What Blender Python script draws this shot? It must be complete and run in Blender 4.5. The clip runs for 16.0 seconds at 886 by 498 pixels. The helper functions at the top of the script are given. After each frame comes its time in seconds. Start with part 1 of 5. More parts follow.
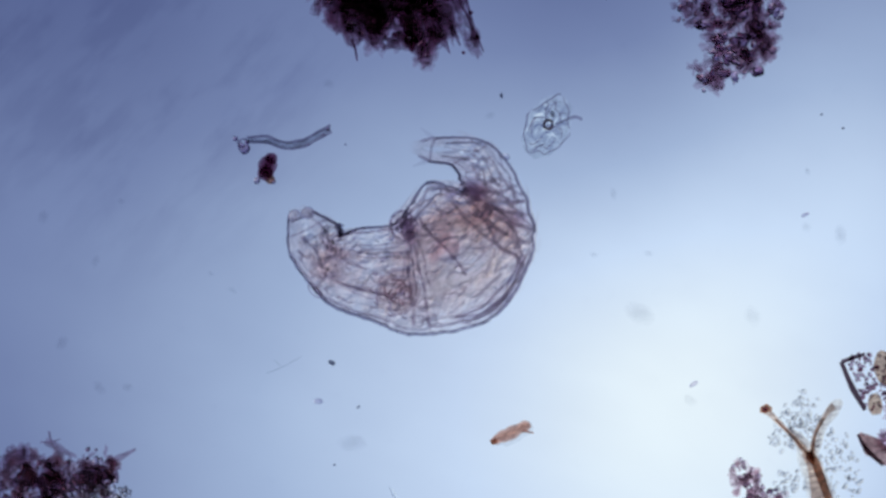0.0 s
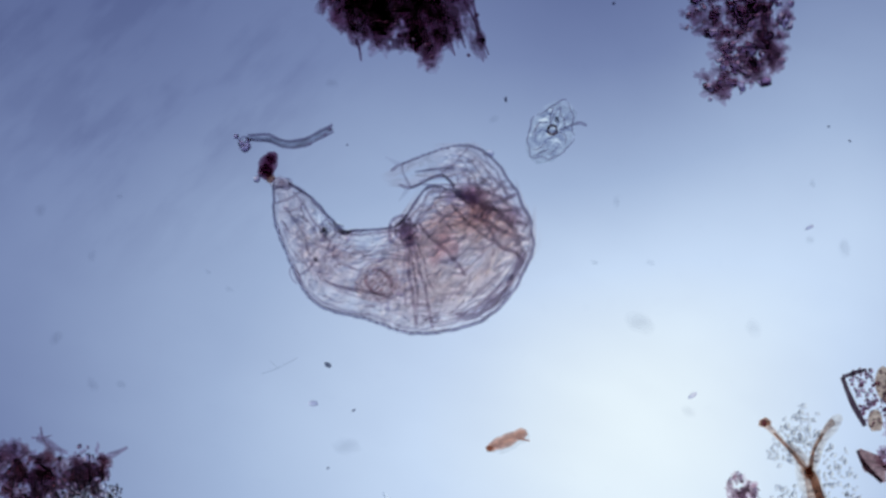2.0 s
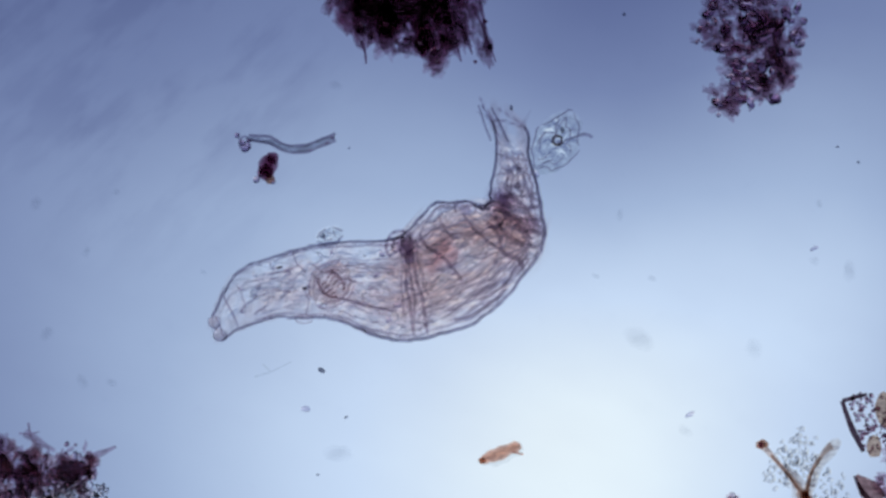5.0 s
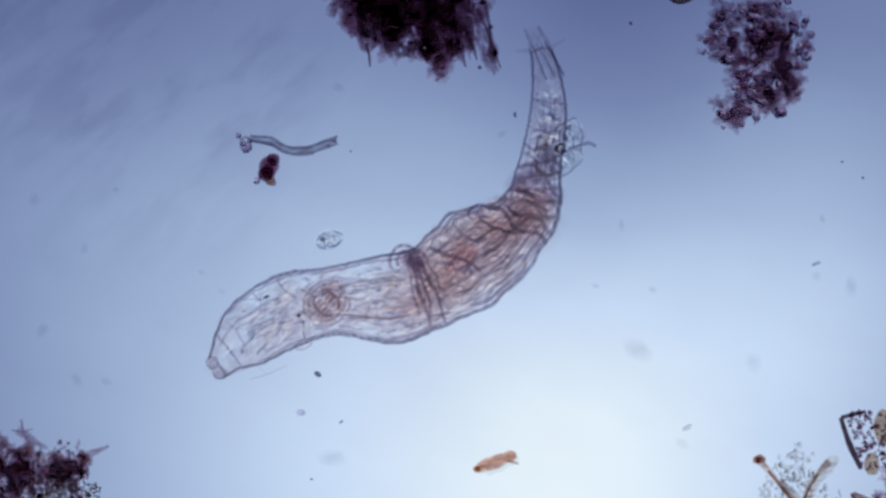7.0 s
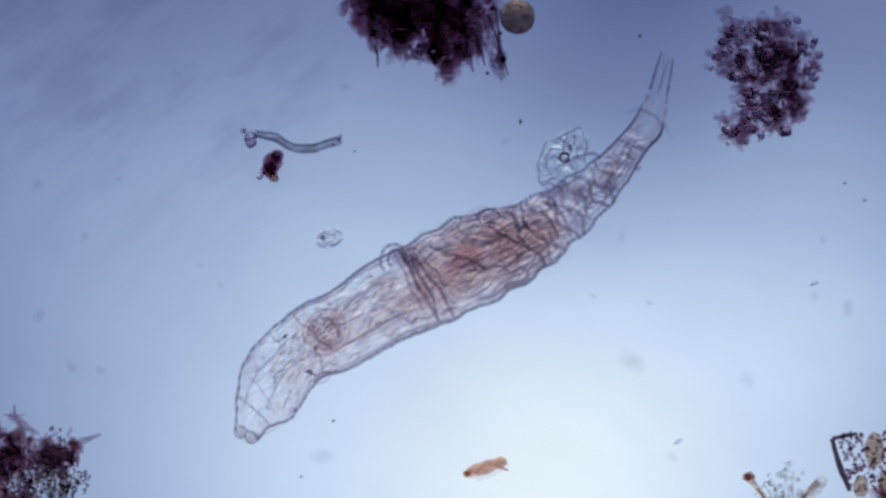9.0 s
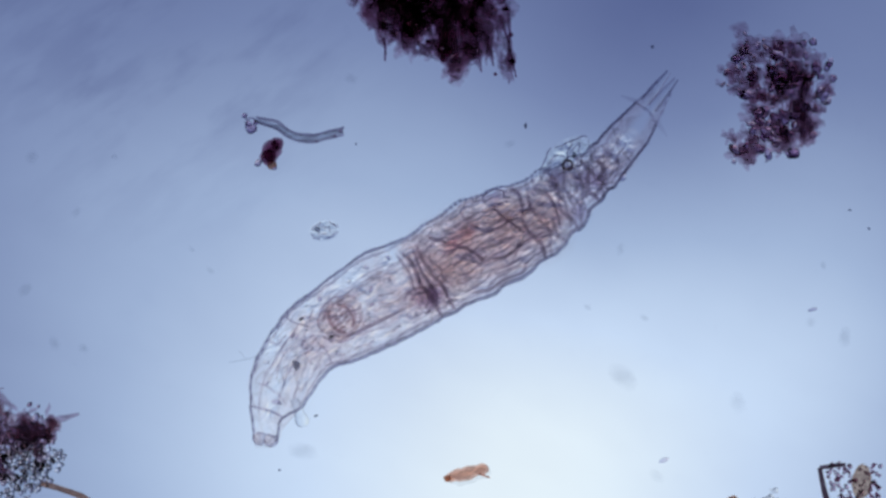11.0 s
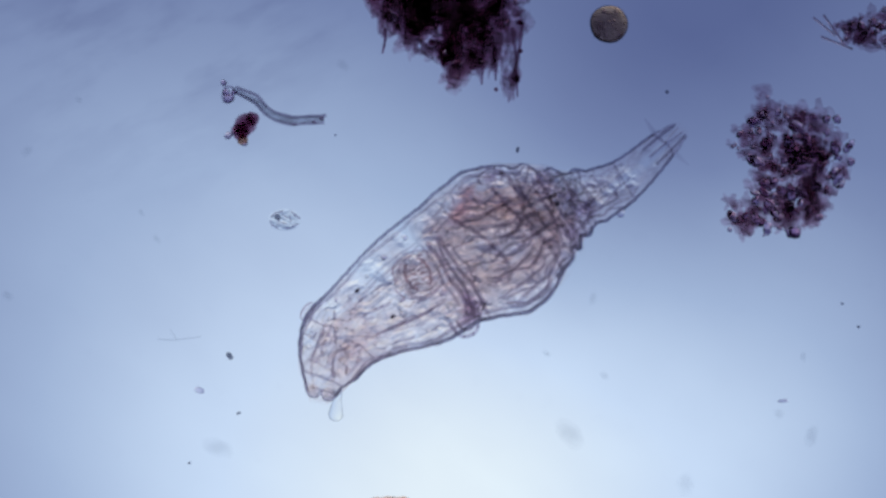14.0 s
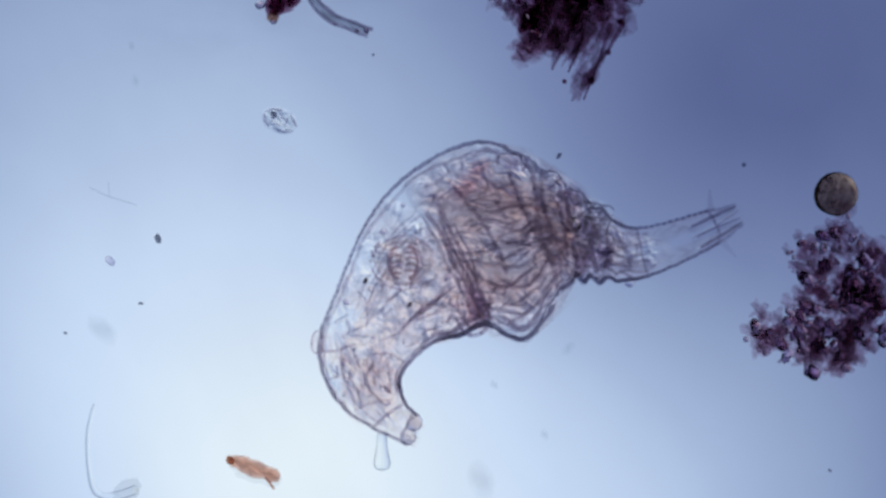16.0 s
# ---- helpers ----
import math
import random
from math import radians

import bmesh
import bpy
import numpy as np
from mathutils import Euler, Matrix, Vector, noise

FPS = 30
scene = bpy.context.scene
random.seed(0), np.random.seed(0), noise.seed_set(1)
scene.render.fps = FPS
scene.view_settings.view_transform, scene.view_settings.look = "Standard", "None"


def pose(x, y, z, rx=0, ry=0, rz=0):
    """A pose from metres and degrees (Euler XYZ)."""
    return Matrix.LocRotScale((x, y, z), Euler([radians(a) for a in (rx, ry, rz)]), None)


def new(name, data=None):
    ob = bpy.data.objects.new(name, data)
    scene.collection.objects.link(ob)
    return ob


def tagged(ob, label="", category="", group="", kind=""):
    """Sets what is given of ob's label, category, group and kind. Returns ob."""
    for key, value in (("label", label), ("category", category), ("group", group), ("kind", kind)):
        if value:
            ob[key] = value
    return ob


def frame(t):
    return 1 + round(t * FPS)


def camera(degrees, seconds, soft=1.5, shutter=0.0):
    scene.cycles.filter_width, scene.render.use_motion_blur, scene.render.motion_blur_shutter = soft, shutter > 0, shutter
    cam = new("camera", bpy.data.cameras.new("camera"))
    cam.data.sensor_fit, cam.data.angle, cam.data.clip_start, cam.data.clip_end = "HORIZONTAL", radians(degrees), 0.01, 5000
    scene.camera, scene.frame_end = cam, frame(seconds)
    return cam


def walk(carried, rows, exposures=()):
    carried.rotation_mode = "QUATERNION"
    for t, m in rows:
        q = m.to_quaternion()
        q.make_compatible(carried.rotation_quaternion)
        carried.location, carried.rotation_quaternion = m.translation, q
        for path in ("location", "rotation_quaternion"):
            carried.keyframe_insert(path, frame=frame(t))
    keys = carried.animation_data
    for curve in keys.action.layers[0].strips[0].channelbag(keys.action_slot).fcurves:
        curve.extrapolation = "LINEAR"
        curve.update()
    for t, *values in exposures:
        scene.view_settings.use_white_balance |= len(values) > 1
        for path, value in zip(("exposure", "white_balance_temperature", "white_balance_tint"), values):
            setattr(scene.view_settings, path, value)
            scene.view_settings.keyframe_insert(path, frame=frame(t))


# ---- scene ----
# A drop of pond water under a microscope, a thousand times enlarged: one millimetre here is one micrometre there.
# The world's origin is the middle of the slide's top face; UNIT is one pixel of the camera's view at nine seconds,
# counted to the right and down, and things are placed from that view.
UNIT = 0.6 / 1568

cam = camera(12, 16.0, soft=2.9)
scene.cycles.transparent_max_bounces = 48
walk(cam, [
    (0.00, pose(-0.0017, -0.0147, 2.9368, 0, 0, -7.38)),
    (0.50, pose(-0.0017, -0.0141, 2.9302, 0, 0, -6.96)),
    (1.00, pose(-0.0018, -0.0134, 2.9225, 0, 0, -6.64)),
    (1.50, pose(-0.0016, -0.0125, 2.9180, 0, 0, -6.30)),
    (2.00, pose(-0.0014, -0.0120, 2.9085, 0, 0, -5.95)),
    (2.50, pose(-0.0014, -0.0112, 2.9024, 0, 0, -5.63)),
    (3.00, pose(-0.0012, -0.0104, 2.8956, 0, 0, -5.28)),
    (3.50, pose(-0.0009, -0.0098, 2.8870, 0, 0, -4.93)),
    (4.00, pose(-0.0007, -0.0090, 2.8793, 0, 0, -4.61)),
    (4.20, pose(-0.0007, -0.0085, 2.8773, 0, 0, -4.47)),
    (5.00, pose(-0.0006, -0.0066, 2.8697, 0, 0, -3.92)),
    (5.80, pose(-0.0005, -0.0048, 2.8625, 0, 0, -3.37)),
    (6.50, pose(-0.0004, -0.0032, 2.8561, 0, 0, -2.89)),
    (7.00, pose(-0.0003, -0.0025, 2.8512, 0, 0, -2.55)),
    (7.50, pose(-0.0001, -0.0000, 2.8559, 0, 0, -2.10)),
    (8.00, pose(-0.0000, 0.0014, 2.8623, 0, 0, -1.39)),
    (8.50, pose(-0.0001, 0.0006, 2.8581, 0, 0, -0.72)),
    (9.00, pose(0.0000, 0.0000, 2.8543, 0, 0, 0.00)),
    (9.20, pose(0.0003, 0.0000, 2.8503, 0, 0, 0.38)),
    (10.00, pose(0.0014, 0.0000, 2.8342, 0, 0, 1.90)),
    (10.80, pose(0.0027, 0.0003, 2.8166, 0, 0, 3.49)),
    (11.50, pose(0.0043, 0.0010, 2.7988, 0, 0, 5.04)),
    (12.00, pose(0.0081, 0.0046, 2.7717, 0, 0, 7.05)),
    (12.50, pose(0.0116, 0.0070, 2.7353, 0, 0, 8.80)),
    (13.00, pose(0.0157, 0.0100, 2.6965, 0, 0, 10.74)),
    (13.50, pose(0.0190, 0.0122, 2.6625, 0, 0, 12.61)),
    (14.00, pose(0.0230, 0.0146, 2.6237, 0, 0, 14.62)),
    (14.50, pose(0.0266, 0.0167, 2.5872, 0, 0, 16.48)),
    (15.00, pose(0.0299, 0.0163, 2.5103, 0, 0, 21.33)),
    (15.25, pose(0.0311, 0.0144, 2.4570, 0, 0, 25.26)),
    (15.50, pose(0.0321, 0.0121, 2.3975, 0, 0, 29.68)),
    (15.75, pose(0.0334, 0.0100, 2.3341, 0, 0, 34.08)),
    (16.00, pose(0.0348, 0.0079, 2.2699, 0, 0, 38.53)),
])



def spot(u, v, z=0.0):
    return Vector(((u - 784) * UNIT, (441 - v) * UNIT, z))


# ---- light: a faint ambient fill added against pure black, and the lamp field of the microscope's condenser below the slide ----
world = bpy.data.worlds.new("ambient_fill")
scene.world = world
world.use_nodes = True
world.node_tree.nodes["Background"].inputs[0].default_value = (0.30, 0.36, 0.52, 1)
world.node_tree.nodes["Background"].inputs[1].default_value = 0.10

LAMP_Z = -2.6
LAMP_R = 0.86


# ---- materials ----
def shader(name):
    m = bpy.data.materials.new(name)
    m.use_nodes = True
    t = m.node_tree
    for n in list(t.nodes):
        t.nodes.remove(n)
    out = t.nodes.new("ShaderNodeOutputMaterial")
    return m, t, out


def math_node(t, op, a, b=None, c=None):
    n = t.nodes.new("ShaderNodeMath")
    n.operation = op
    for i, v in enumerate((a, b, c)):
        if v is None:
            continue
        if isinstance(v, (int, float)):
            n.inputs[i].default_value = v
        else:
            t.links.new(v, n.inputs[i])
    return n.outputs[0]


def noise_node(t, scale, detail=3.0, rough=0.5, coord="Object"):
    c = t.nodes.new("ShaderNodeTexCoord")
    n = t.nodes.new("ShaderNodeTexNoise")
    n.inputs["Scale"].default_value = scale
    n.inputs["Detail"].default_value = detail
    n.inputs["Roughness"].default_value = rough
    t.links.new(c.outputs[coord], n.inputs["Vector"])
    return n.outputs["Fac"]


def ramp(t, fac, stops):
    n = t.nodes.new("ShaderNodeValToRGB")
    r = n.color_ramp
    while len(r.elements) < len(stops):
        r.elements.new(0.5)
    for e, (p, c) in zip(r.elements, stops):
        e.position, e.color = p, (*c, 1)
    t.links.new(fac, n.inputs[0])
    return n.outputs[0]


def creases(t, scale, width, seed, stretch=0.45):
    """1 on open tissue, falling to 0 along thin winding lines; every piece has its own pattern."""
    c = t.nodes.new("ShaderNodeTexCoord")
    v = t.nodes.new("ShaderNodeVectorMath")
    v.operation = "MULTIPLY"
    v.inputs[1].default_value = (stretch, 1, 0.2)
    t.links.new(c.outputs["Object"], v.inputs[0])
    n = t.nodes.new("ShaderNodeTexNoise")
    n.noise_dimensions = "4D"
    n.inputs["Scale"].default_value = scale
    n.inputs["Detail"].default_value = 2.5
    n.inputs["Distortion"].default_value = 0.6
    t.links.new(v.outputs[0], n.inputs["Vector"])
    g = t.nodes.new("ShaderNodeObjectInfo").outputs["Random"]
    t.links.new(math_node(t, "MULTIPLY_ADD", g, 50.0, seed), n.inputs["W"])
    d = math_node(t, "ABSOLUTE", math_node(t, "SUBTRACT", n.outputs["Fac"], 0.5))
    return math_node(t, "MINIMUM", math_node(t, "DIVIDE", d, width), 1.0)


def vary(t, lo, hi, scale, island=False, lines=0.0, line_scale=60):
    """A colour between lo and hi by grain and by piece, with the darkening along creases put into the tint."""
    n = noise_node(t, scale)
    if island:
        g = t.nodes.new("ShaderNodeNewGeometry").outputs["Random Per Island"]
    else:
        g = t.nodes.new("ShaderNodeObjectInfo").outputs["Random"]
    f = math_node(t, "MULTIPLY_ADD", g, 0.6, math_node(t, "MULTIPLY_ADD", n, 1.2, -0.4))
    col = ramp(t, f, ((0.0, lo), (1.0, hi)))
    if lines:
        k = math_node(t, "MINIMUM", creases(t, line_scale, 0.05, 1.0), math_node(t, "MULTIPLY_ADD", creases(t, line_scale * 2.3, 0.06, 9.0), 0.6, 0.4))
        hue = t.nodes.new("ShaderNodeCombineColor")
        for i, share in enumerate((0.95, 1.03, 0.97)):
            t.links.new(math_node(t, "MULTIPLY_ADD", k, lines * share, 1.0 - lines * share), hue.inputs[i])
        x = t.nodes.new("ShaderNodeMix")
        x.data_type, x.blend_type = "RGBA", "MULTIPLY"
        x.inputs[0].default_value = 1.0
        t.links.new(col, x.inputs[6])
        t.links.new(hue.outputs[0], x.inputs[7])
        col = x.outputs[2]
    return col


def clear(name, lo, hi, ior=1.2, scale=60, island=False, lines=0.0, line_scale=60):
    """Clear living matter that bends the light, tinted."""
    m, t, out = shader(name)
    g = t.nodes.new("ShaderNodeBsdfRefraction")
    g.inputs["IOR"].default_value = ior
    g.inputs["Roughness"].default_value = 0.0
    t.links.new(vary(t, lo, hi, scale, island, lines, line_scale), g.inputs["Color"])
    t.links.new(g.outputs[0], out.inputs[0])
    return m


def stain(name, lo, hi, scale=60, island=False, solid=0.0, solid_colour=(0.1, 0.05, 0.05), lines=0.0, line_scale=60, soft=0.0):
    """Thin matter that only takes colour out of the light; solid: the share that is opaque; soft: how far the tint of
    domed pieces fades out to their rims.
    """
    m, t, out = shader(name)
    g = t.nodes.new("ShaderNodeBsdfTransparent")
    col = vary(t, lo, hi, scale, island, lines, line_scale)
    if soft:
        col = faded_tint(t, col, level_share(t, soft))
    t.links.new(col, g.inputs["Color"])
    last = g.outputs[0]
    if solid:
        d = t.nodes.new("ShaderNodeBsdfPrincipled")
        d.inputs["Base Color"].default_value = (*solid_colour, 1)
        d.inputs["Roughness"].default_value = 0.6
        x = t.nodes.new("ShaderNodeMixShader")
        x.inputs[0].default_value = solid
        t.links.new(last, x.inputs[1])
        t.links.new(d.outputs[0], x.inputs[2])
        last = x.outputs[0]
    t.links.new(last, out.inputs[0])
    return m


def level_share(t, power=1.0):
    """How level the skin of a domed piece lies, standing for its thickness seen from above: all where level, none at
    its steep rim.
    """
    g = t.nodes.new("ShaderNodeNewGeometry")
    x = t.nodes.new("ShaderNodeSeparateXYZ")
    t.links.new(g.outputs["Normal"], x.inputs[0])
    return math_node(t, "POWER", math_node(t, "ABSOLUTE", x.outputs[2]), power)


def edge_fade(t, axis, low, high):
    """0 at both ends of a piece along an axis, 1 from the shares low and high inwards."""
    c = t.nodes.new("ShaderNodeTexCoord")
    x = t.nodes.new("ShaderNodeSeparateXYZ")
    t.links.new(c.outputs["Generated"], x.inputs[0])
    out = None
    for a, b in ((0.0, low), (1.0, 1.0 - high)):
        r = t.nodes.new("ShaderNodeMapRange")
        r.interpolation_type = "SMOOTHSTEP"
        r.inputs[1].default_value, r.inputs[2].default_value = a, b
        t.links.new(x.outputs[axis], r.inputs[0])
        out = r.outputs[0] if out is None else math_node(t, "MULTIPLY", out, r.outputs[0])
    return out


def faded_tint(t, colour, share):
    """The tint faded to clear by a share that stands for the thickness that takes light."""
    x = t.nodes.new("ShaderNodeMix")
    x.data_type = "RGBA"
    x.inputs[6].default_value = (1, 1, 1, 1)
    t.links.new(share, x.inputs[0])
    t.links.new(colour, x.inputs[7])
    return x.outputs[2]


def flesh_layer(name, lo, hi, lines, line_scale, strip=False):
    """Soft tissue whose tint fades towards its ends, standing for light lost in its thickness; a strip keeps its full
    tint up to the body's flank.
    """
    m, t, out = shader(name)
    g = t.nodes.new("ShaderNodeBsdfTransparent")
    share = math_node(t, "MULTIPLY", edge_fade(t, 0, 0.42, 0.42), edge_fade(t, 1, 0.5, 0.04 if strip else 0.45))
    t.links.new(faded_tint(t, vary(t, lo, hi, 90, False, lines, line_scale), share), g.inputs["Color"])
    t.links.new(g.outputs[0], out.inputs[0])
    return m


def wrinkled_tissue(name, lo, hi, ior, scale, relief):
    """Clear tissue whose crumpled surface bends the light; it lies flat towards its ends."""
    m, t, out = shader(name)
    g = t.nodes.new("ShaderNodeBsdfRefraction")
    g.inputs["IOR"].default_value = ior
    g.inputs["Roughness"].default_value = 0.0
    t.links.new(vary(t, lo, hi, 60), g.inputs["Color"])
    c = t.nodes.new("ShaderNodeTexCoord")
    v = t.nodes.new("ShaderNodeVectorMath")
    v.operation = "MULTIPLY"
    v.inputs[1].default_value = (0.75, 1, 1)
    t.links.new(c.outputs["Object"], v.inputs[0])
    n = t.nodes.new("ShaderNodeTexNoise")
    n.noise_dimensions = "4D"
    n.inputs["Scale"].default_value = scale
    n.inputs["Detail"].default_value = 2.2
    n.inputs["Distortion"].default_value = 0.9
    t.links.new(v.outputs[0], n.inputs["Vector"])
    t.links.new(math_node(t, "MULTIPLY", t.nodes.new("ShaderNodeObjectInfo").outputs["Random"], 40.0), n.inputs["W"])
    share = math_node(t, "MULTIPLY", edge_fade(t, 0, 0.4, 0.4), edge_fade(t, 1, 0.25, 0.25))
    b = t.nodes.new("ShaderNodeBump")
    b.inputs["Strength"].default_value = relief
    b.inputs["Distance"].default_value = 0.007
    t.links.new(math_node(t, "MULTIPLY", math_node(t, "SUBTRACT", n.outputs["Fac"], 0.5), share), b.inputs["Height"])
    t.links.new(b.outputs[0], g.inputs["Normal"])
    t.links.new(g.outputs[0], out.inputs[0])
    return m


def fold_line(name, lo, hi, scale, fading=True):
    """A fold of the skin: a thin ridge with the dark line of bent light put into its tint along the crest; fading: it
    runs out at both ends.
    """
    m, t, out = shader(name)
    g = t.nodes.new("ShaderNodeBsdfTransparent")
    share = level_share(t, 1.2)
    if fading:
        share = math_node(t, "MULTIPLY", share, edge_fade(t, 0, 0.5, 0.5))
    t.links.new(faded_tint(t, vary(t, lo, hi, scale), share), g.inputs["Color"])
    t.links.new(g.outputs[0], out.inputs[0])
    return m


def lamp_field():
    """The glowing field of the lamp, its uneven brightness put into the colour: white near its hot spot, blue-violet
    away from it.
    """
    m, t, out = shader("lamp_field")
    pos = t.nodes.new("ShaderNodeTexCoord").outputs["Object"]

    def away(x, y, reach, sx=1.0, sy=1.0):
        v = t.nodes.new("ShaderNodeVectorMath")
        v.operation = "SUBTRACT"
        v.inputs[1].default_value = (x, y, 0)
        t.links.new(pos, v.inputs[0])
        w = t.nodes.new("ShaderNodeVectorMath")
        w.operation = "MULTIPLY"
        w.inputs[1].default_value = (sx / reach, sy / reach, 0)
        t.links.new(v.outputs[0], w.inputs[0])
        k = t.nodes.new("ShaderNodeVectorMath")
        k.operation = "LENGTH"
        t.links.new(w.outputs[0], k.inputs[0])
        e = math_node(t, "MULTIPLY", k.outputs["Value"], k.outputs["Value"])
        return math_node(t, "POWER", 2.718, math_node(t, "MULTIPLY", e, -1.0))
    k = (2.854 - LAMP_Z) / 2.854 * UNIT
    # bright and dark patches of the glow, set to fit the camera's view
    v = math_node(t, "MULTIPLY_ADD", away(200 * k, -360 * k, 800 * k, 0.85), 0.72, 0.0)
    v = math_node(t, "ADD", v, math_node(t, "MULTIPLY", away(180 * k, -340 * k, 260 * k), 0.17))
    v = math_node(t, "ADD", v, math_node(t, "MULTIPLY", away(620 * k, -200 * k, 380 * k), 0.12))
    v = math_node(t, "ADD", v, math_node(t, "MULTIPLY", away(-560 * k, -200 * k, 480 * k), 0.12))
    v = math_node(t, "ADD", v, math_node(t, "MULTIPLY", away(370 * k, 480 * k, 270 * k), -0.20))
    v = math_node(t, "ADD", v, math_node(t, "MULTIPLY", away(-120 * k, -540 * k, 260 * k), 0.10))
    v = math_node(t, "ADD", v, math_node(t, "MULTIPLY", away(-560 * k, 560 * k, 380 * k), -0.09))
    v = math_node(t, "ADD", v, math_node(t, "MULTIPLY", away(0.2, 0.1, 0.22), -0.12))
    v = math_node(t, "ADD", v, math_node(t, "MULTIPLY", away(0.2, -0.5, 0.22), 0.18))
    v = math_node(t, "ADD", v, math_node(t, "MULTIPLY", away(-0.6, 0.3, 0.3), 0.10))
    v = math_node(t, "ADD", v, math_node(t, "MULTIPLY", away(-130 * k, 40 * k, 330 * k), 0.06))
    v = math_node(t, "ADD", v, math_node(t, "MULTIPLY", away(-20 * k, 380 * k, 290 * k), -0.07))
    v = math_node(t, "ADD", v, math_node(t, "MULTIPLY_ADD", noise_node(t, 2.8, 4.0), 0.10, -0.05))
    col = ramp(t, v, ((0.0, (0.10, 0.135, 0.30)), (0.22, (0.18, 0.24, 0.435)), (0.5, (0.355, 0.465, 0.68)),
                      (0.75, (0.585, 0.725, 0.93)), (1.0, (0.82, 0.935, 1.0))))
    e = t.nodes.new("ShaderNodeEmission")
    e.inputs["Strength"].default_value = 1.02
    t.links.new(col, e.inputs["Color"])
    t.links.new(e.outputs[0], out.inputs[0])
    return m


def slide_glass():
    """Clear glass with faint smears and a patch of wiped dirt."""
    m, t, out = shader("slide_glass")
    g = t.nodes.new("ShaderNodeBsdfRefraction")
    g.inputs["IOR"].default_value = 1.14
    c = t.nodes.new("ShaderNodeTexCoord")

    def smear(angle, sx, sy, scale, lo, hi):
        v = t.nodes.new("ShaderNodeMapping")
        v.inputs["Rotation"].default_value = (0, 0, radians(angle))
        w = t.nodes.new("ShaderNodeVectorMath")
        w.operation = "MULTIPLY"
        w.inputs[1].default_value = (sx, sy, 1)
        t.links.new(c.outputs["Object"], v.inputs["Vector"])
        t.links.new(v.outputs[0], w.inputs[0])
        n = t.nodes.new("ShaderNodeTexNoise")
        n.inputs["Scale"].default_value = scale
        n.inputs["Detail"].default_value = 4
        n.inputs["Roughness"].default_value = 0.55
        t.links.new(w.outputs[0], n.inputs["Vector"])
        r = t.nodes.new("ShaderNodeMapRange")
        r.interpolation_type = "SMOOTHSTEP"
        r.inputs[1].default_value, r.inputs[2].default_value = lo, hi
        t.links.new(n.outputs["Fac"], r.inputs[0])
        return r.outputs[0]
    d = t.nodes.new("ShaderNodeVectorMath")
    d.operation = "DISTANCE"
    d.inputs[1].default_value = spot(250, 30)
    t.links.new(c.outputs["Object"], d.inputs[0])
    patch = t.nodes.new("ShaderNodeMapRange")
    patch.interpolation_type = "SMOOTHSTEP"
    patch.inputs[1].default_value, patch.inputs[2].default_value = 0.20, 0.06
    t.links.new(d.outputs["Value"], patch.inputs[0])
    dirt = math_node(t, "MULTIPLY", patch.outputs[0], smear(-38, 0.4, 1, 26, 0.48, 0.66))
    fog = smear(20, 0.5, 1, 5, 0.35, 0.75)
    grit = smear(0, 1, 1, 60, 0.60, 0.85)
    k = math_node(t, "MULTIPLY_ADD", dirt, -0.13, 1.0)
    k = math_node(t, "MULTIPLY_ADD", fog, -0.075, k)
    k = math_node(t, "MULTIPLY_ADD", grit, -0.02, k)
    col = t.nodes.new("ShaderNodeCombineColor")
    for i in range(3):
        t.links.new(k if i < 2 else math_node(t, "MULTIPLY_ADD", k, 0.75, 0.25), col.inputs[i])
    t.links.new(col.outputs[0], g.inputs["Color"])
    t.links.new(g.outputs[0], out.inputs[0])
    return m


def black_metal():
    m, t, out = shader("black_metal")
    d = t.nodes.new("ShaderNodeBsdfPrincipled")
    t.links.new(vary(t, (0.010, 0.010, 0.011), (0.022, 0.022, 0.024), 8), d.inputs["Base Color"])
    d.inputs["Metallic"].default_value = 0.3
    d.inputs["Roughness"].default_value = 0.6
    t.links.new(d.outputs[0], out.inputs[0])
    return m


BLACK_METAL = black_metal()
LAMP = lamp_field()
GLASS = slide_glass()
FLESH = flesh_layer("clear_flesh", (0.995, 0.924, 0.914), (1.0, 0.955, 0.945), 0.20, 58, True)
TISSUE = wrinkled_tissue("wrinkled_tissue", (0.995, 0.965, 0.96), (1.0, 0.985, 0.98), 1.2, 105, 0.65)
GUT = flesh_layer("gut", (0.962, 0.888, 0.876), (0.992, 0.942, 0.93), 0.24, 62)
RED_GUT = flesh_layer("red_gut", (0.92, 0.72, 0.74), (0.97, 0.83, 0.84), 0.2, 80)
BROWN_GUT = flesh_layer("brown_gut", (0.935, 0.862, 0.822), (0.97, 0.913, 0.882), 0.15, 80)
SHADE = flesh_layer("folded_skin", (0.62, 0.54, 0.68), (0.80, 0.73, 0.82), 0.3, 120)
# dark lines of refracted light at walls and folds, put into the tint
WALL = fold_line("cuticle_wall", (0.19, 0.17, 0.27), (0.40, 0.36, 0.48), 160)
DEEP = fold_line("dark_fold", (0.40, 0.33, 0.43), (0.62, 0.55, 0.63), 160)
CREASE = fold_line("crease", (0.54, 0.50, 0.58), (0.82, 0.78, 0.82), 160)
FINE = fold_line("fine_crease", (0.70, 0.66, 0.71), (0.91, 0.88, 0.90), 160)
KNOB_RIM = fold_line("knob_rim", (0.46, 0.40, 0.49), (0.68, 0.62, 0.69), 160, False)
RIM = fold_line("rim", (0.58, 0.50, 0.57), (0.80, 0.73, 0.78), 160, False)
TOE_WALL = fold_line("toe_wall", (0.32, 0.30, 0.40), (0.56, 0.53, 0.61), 160, False)
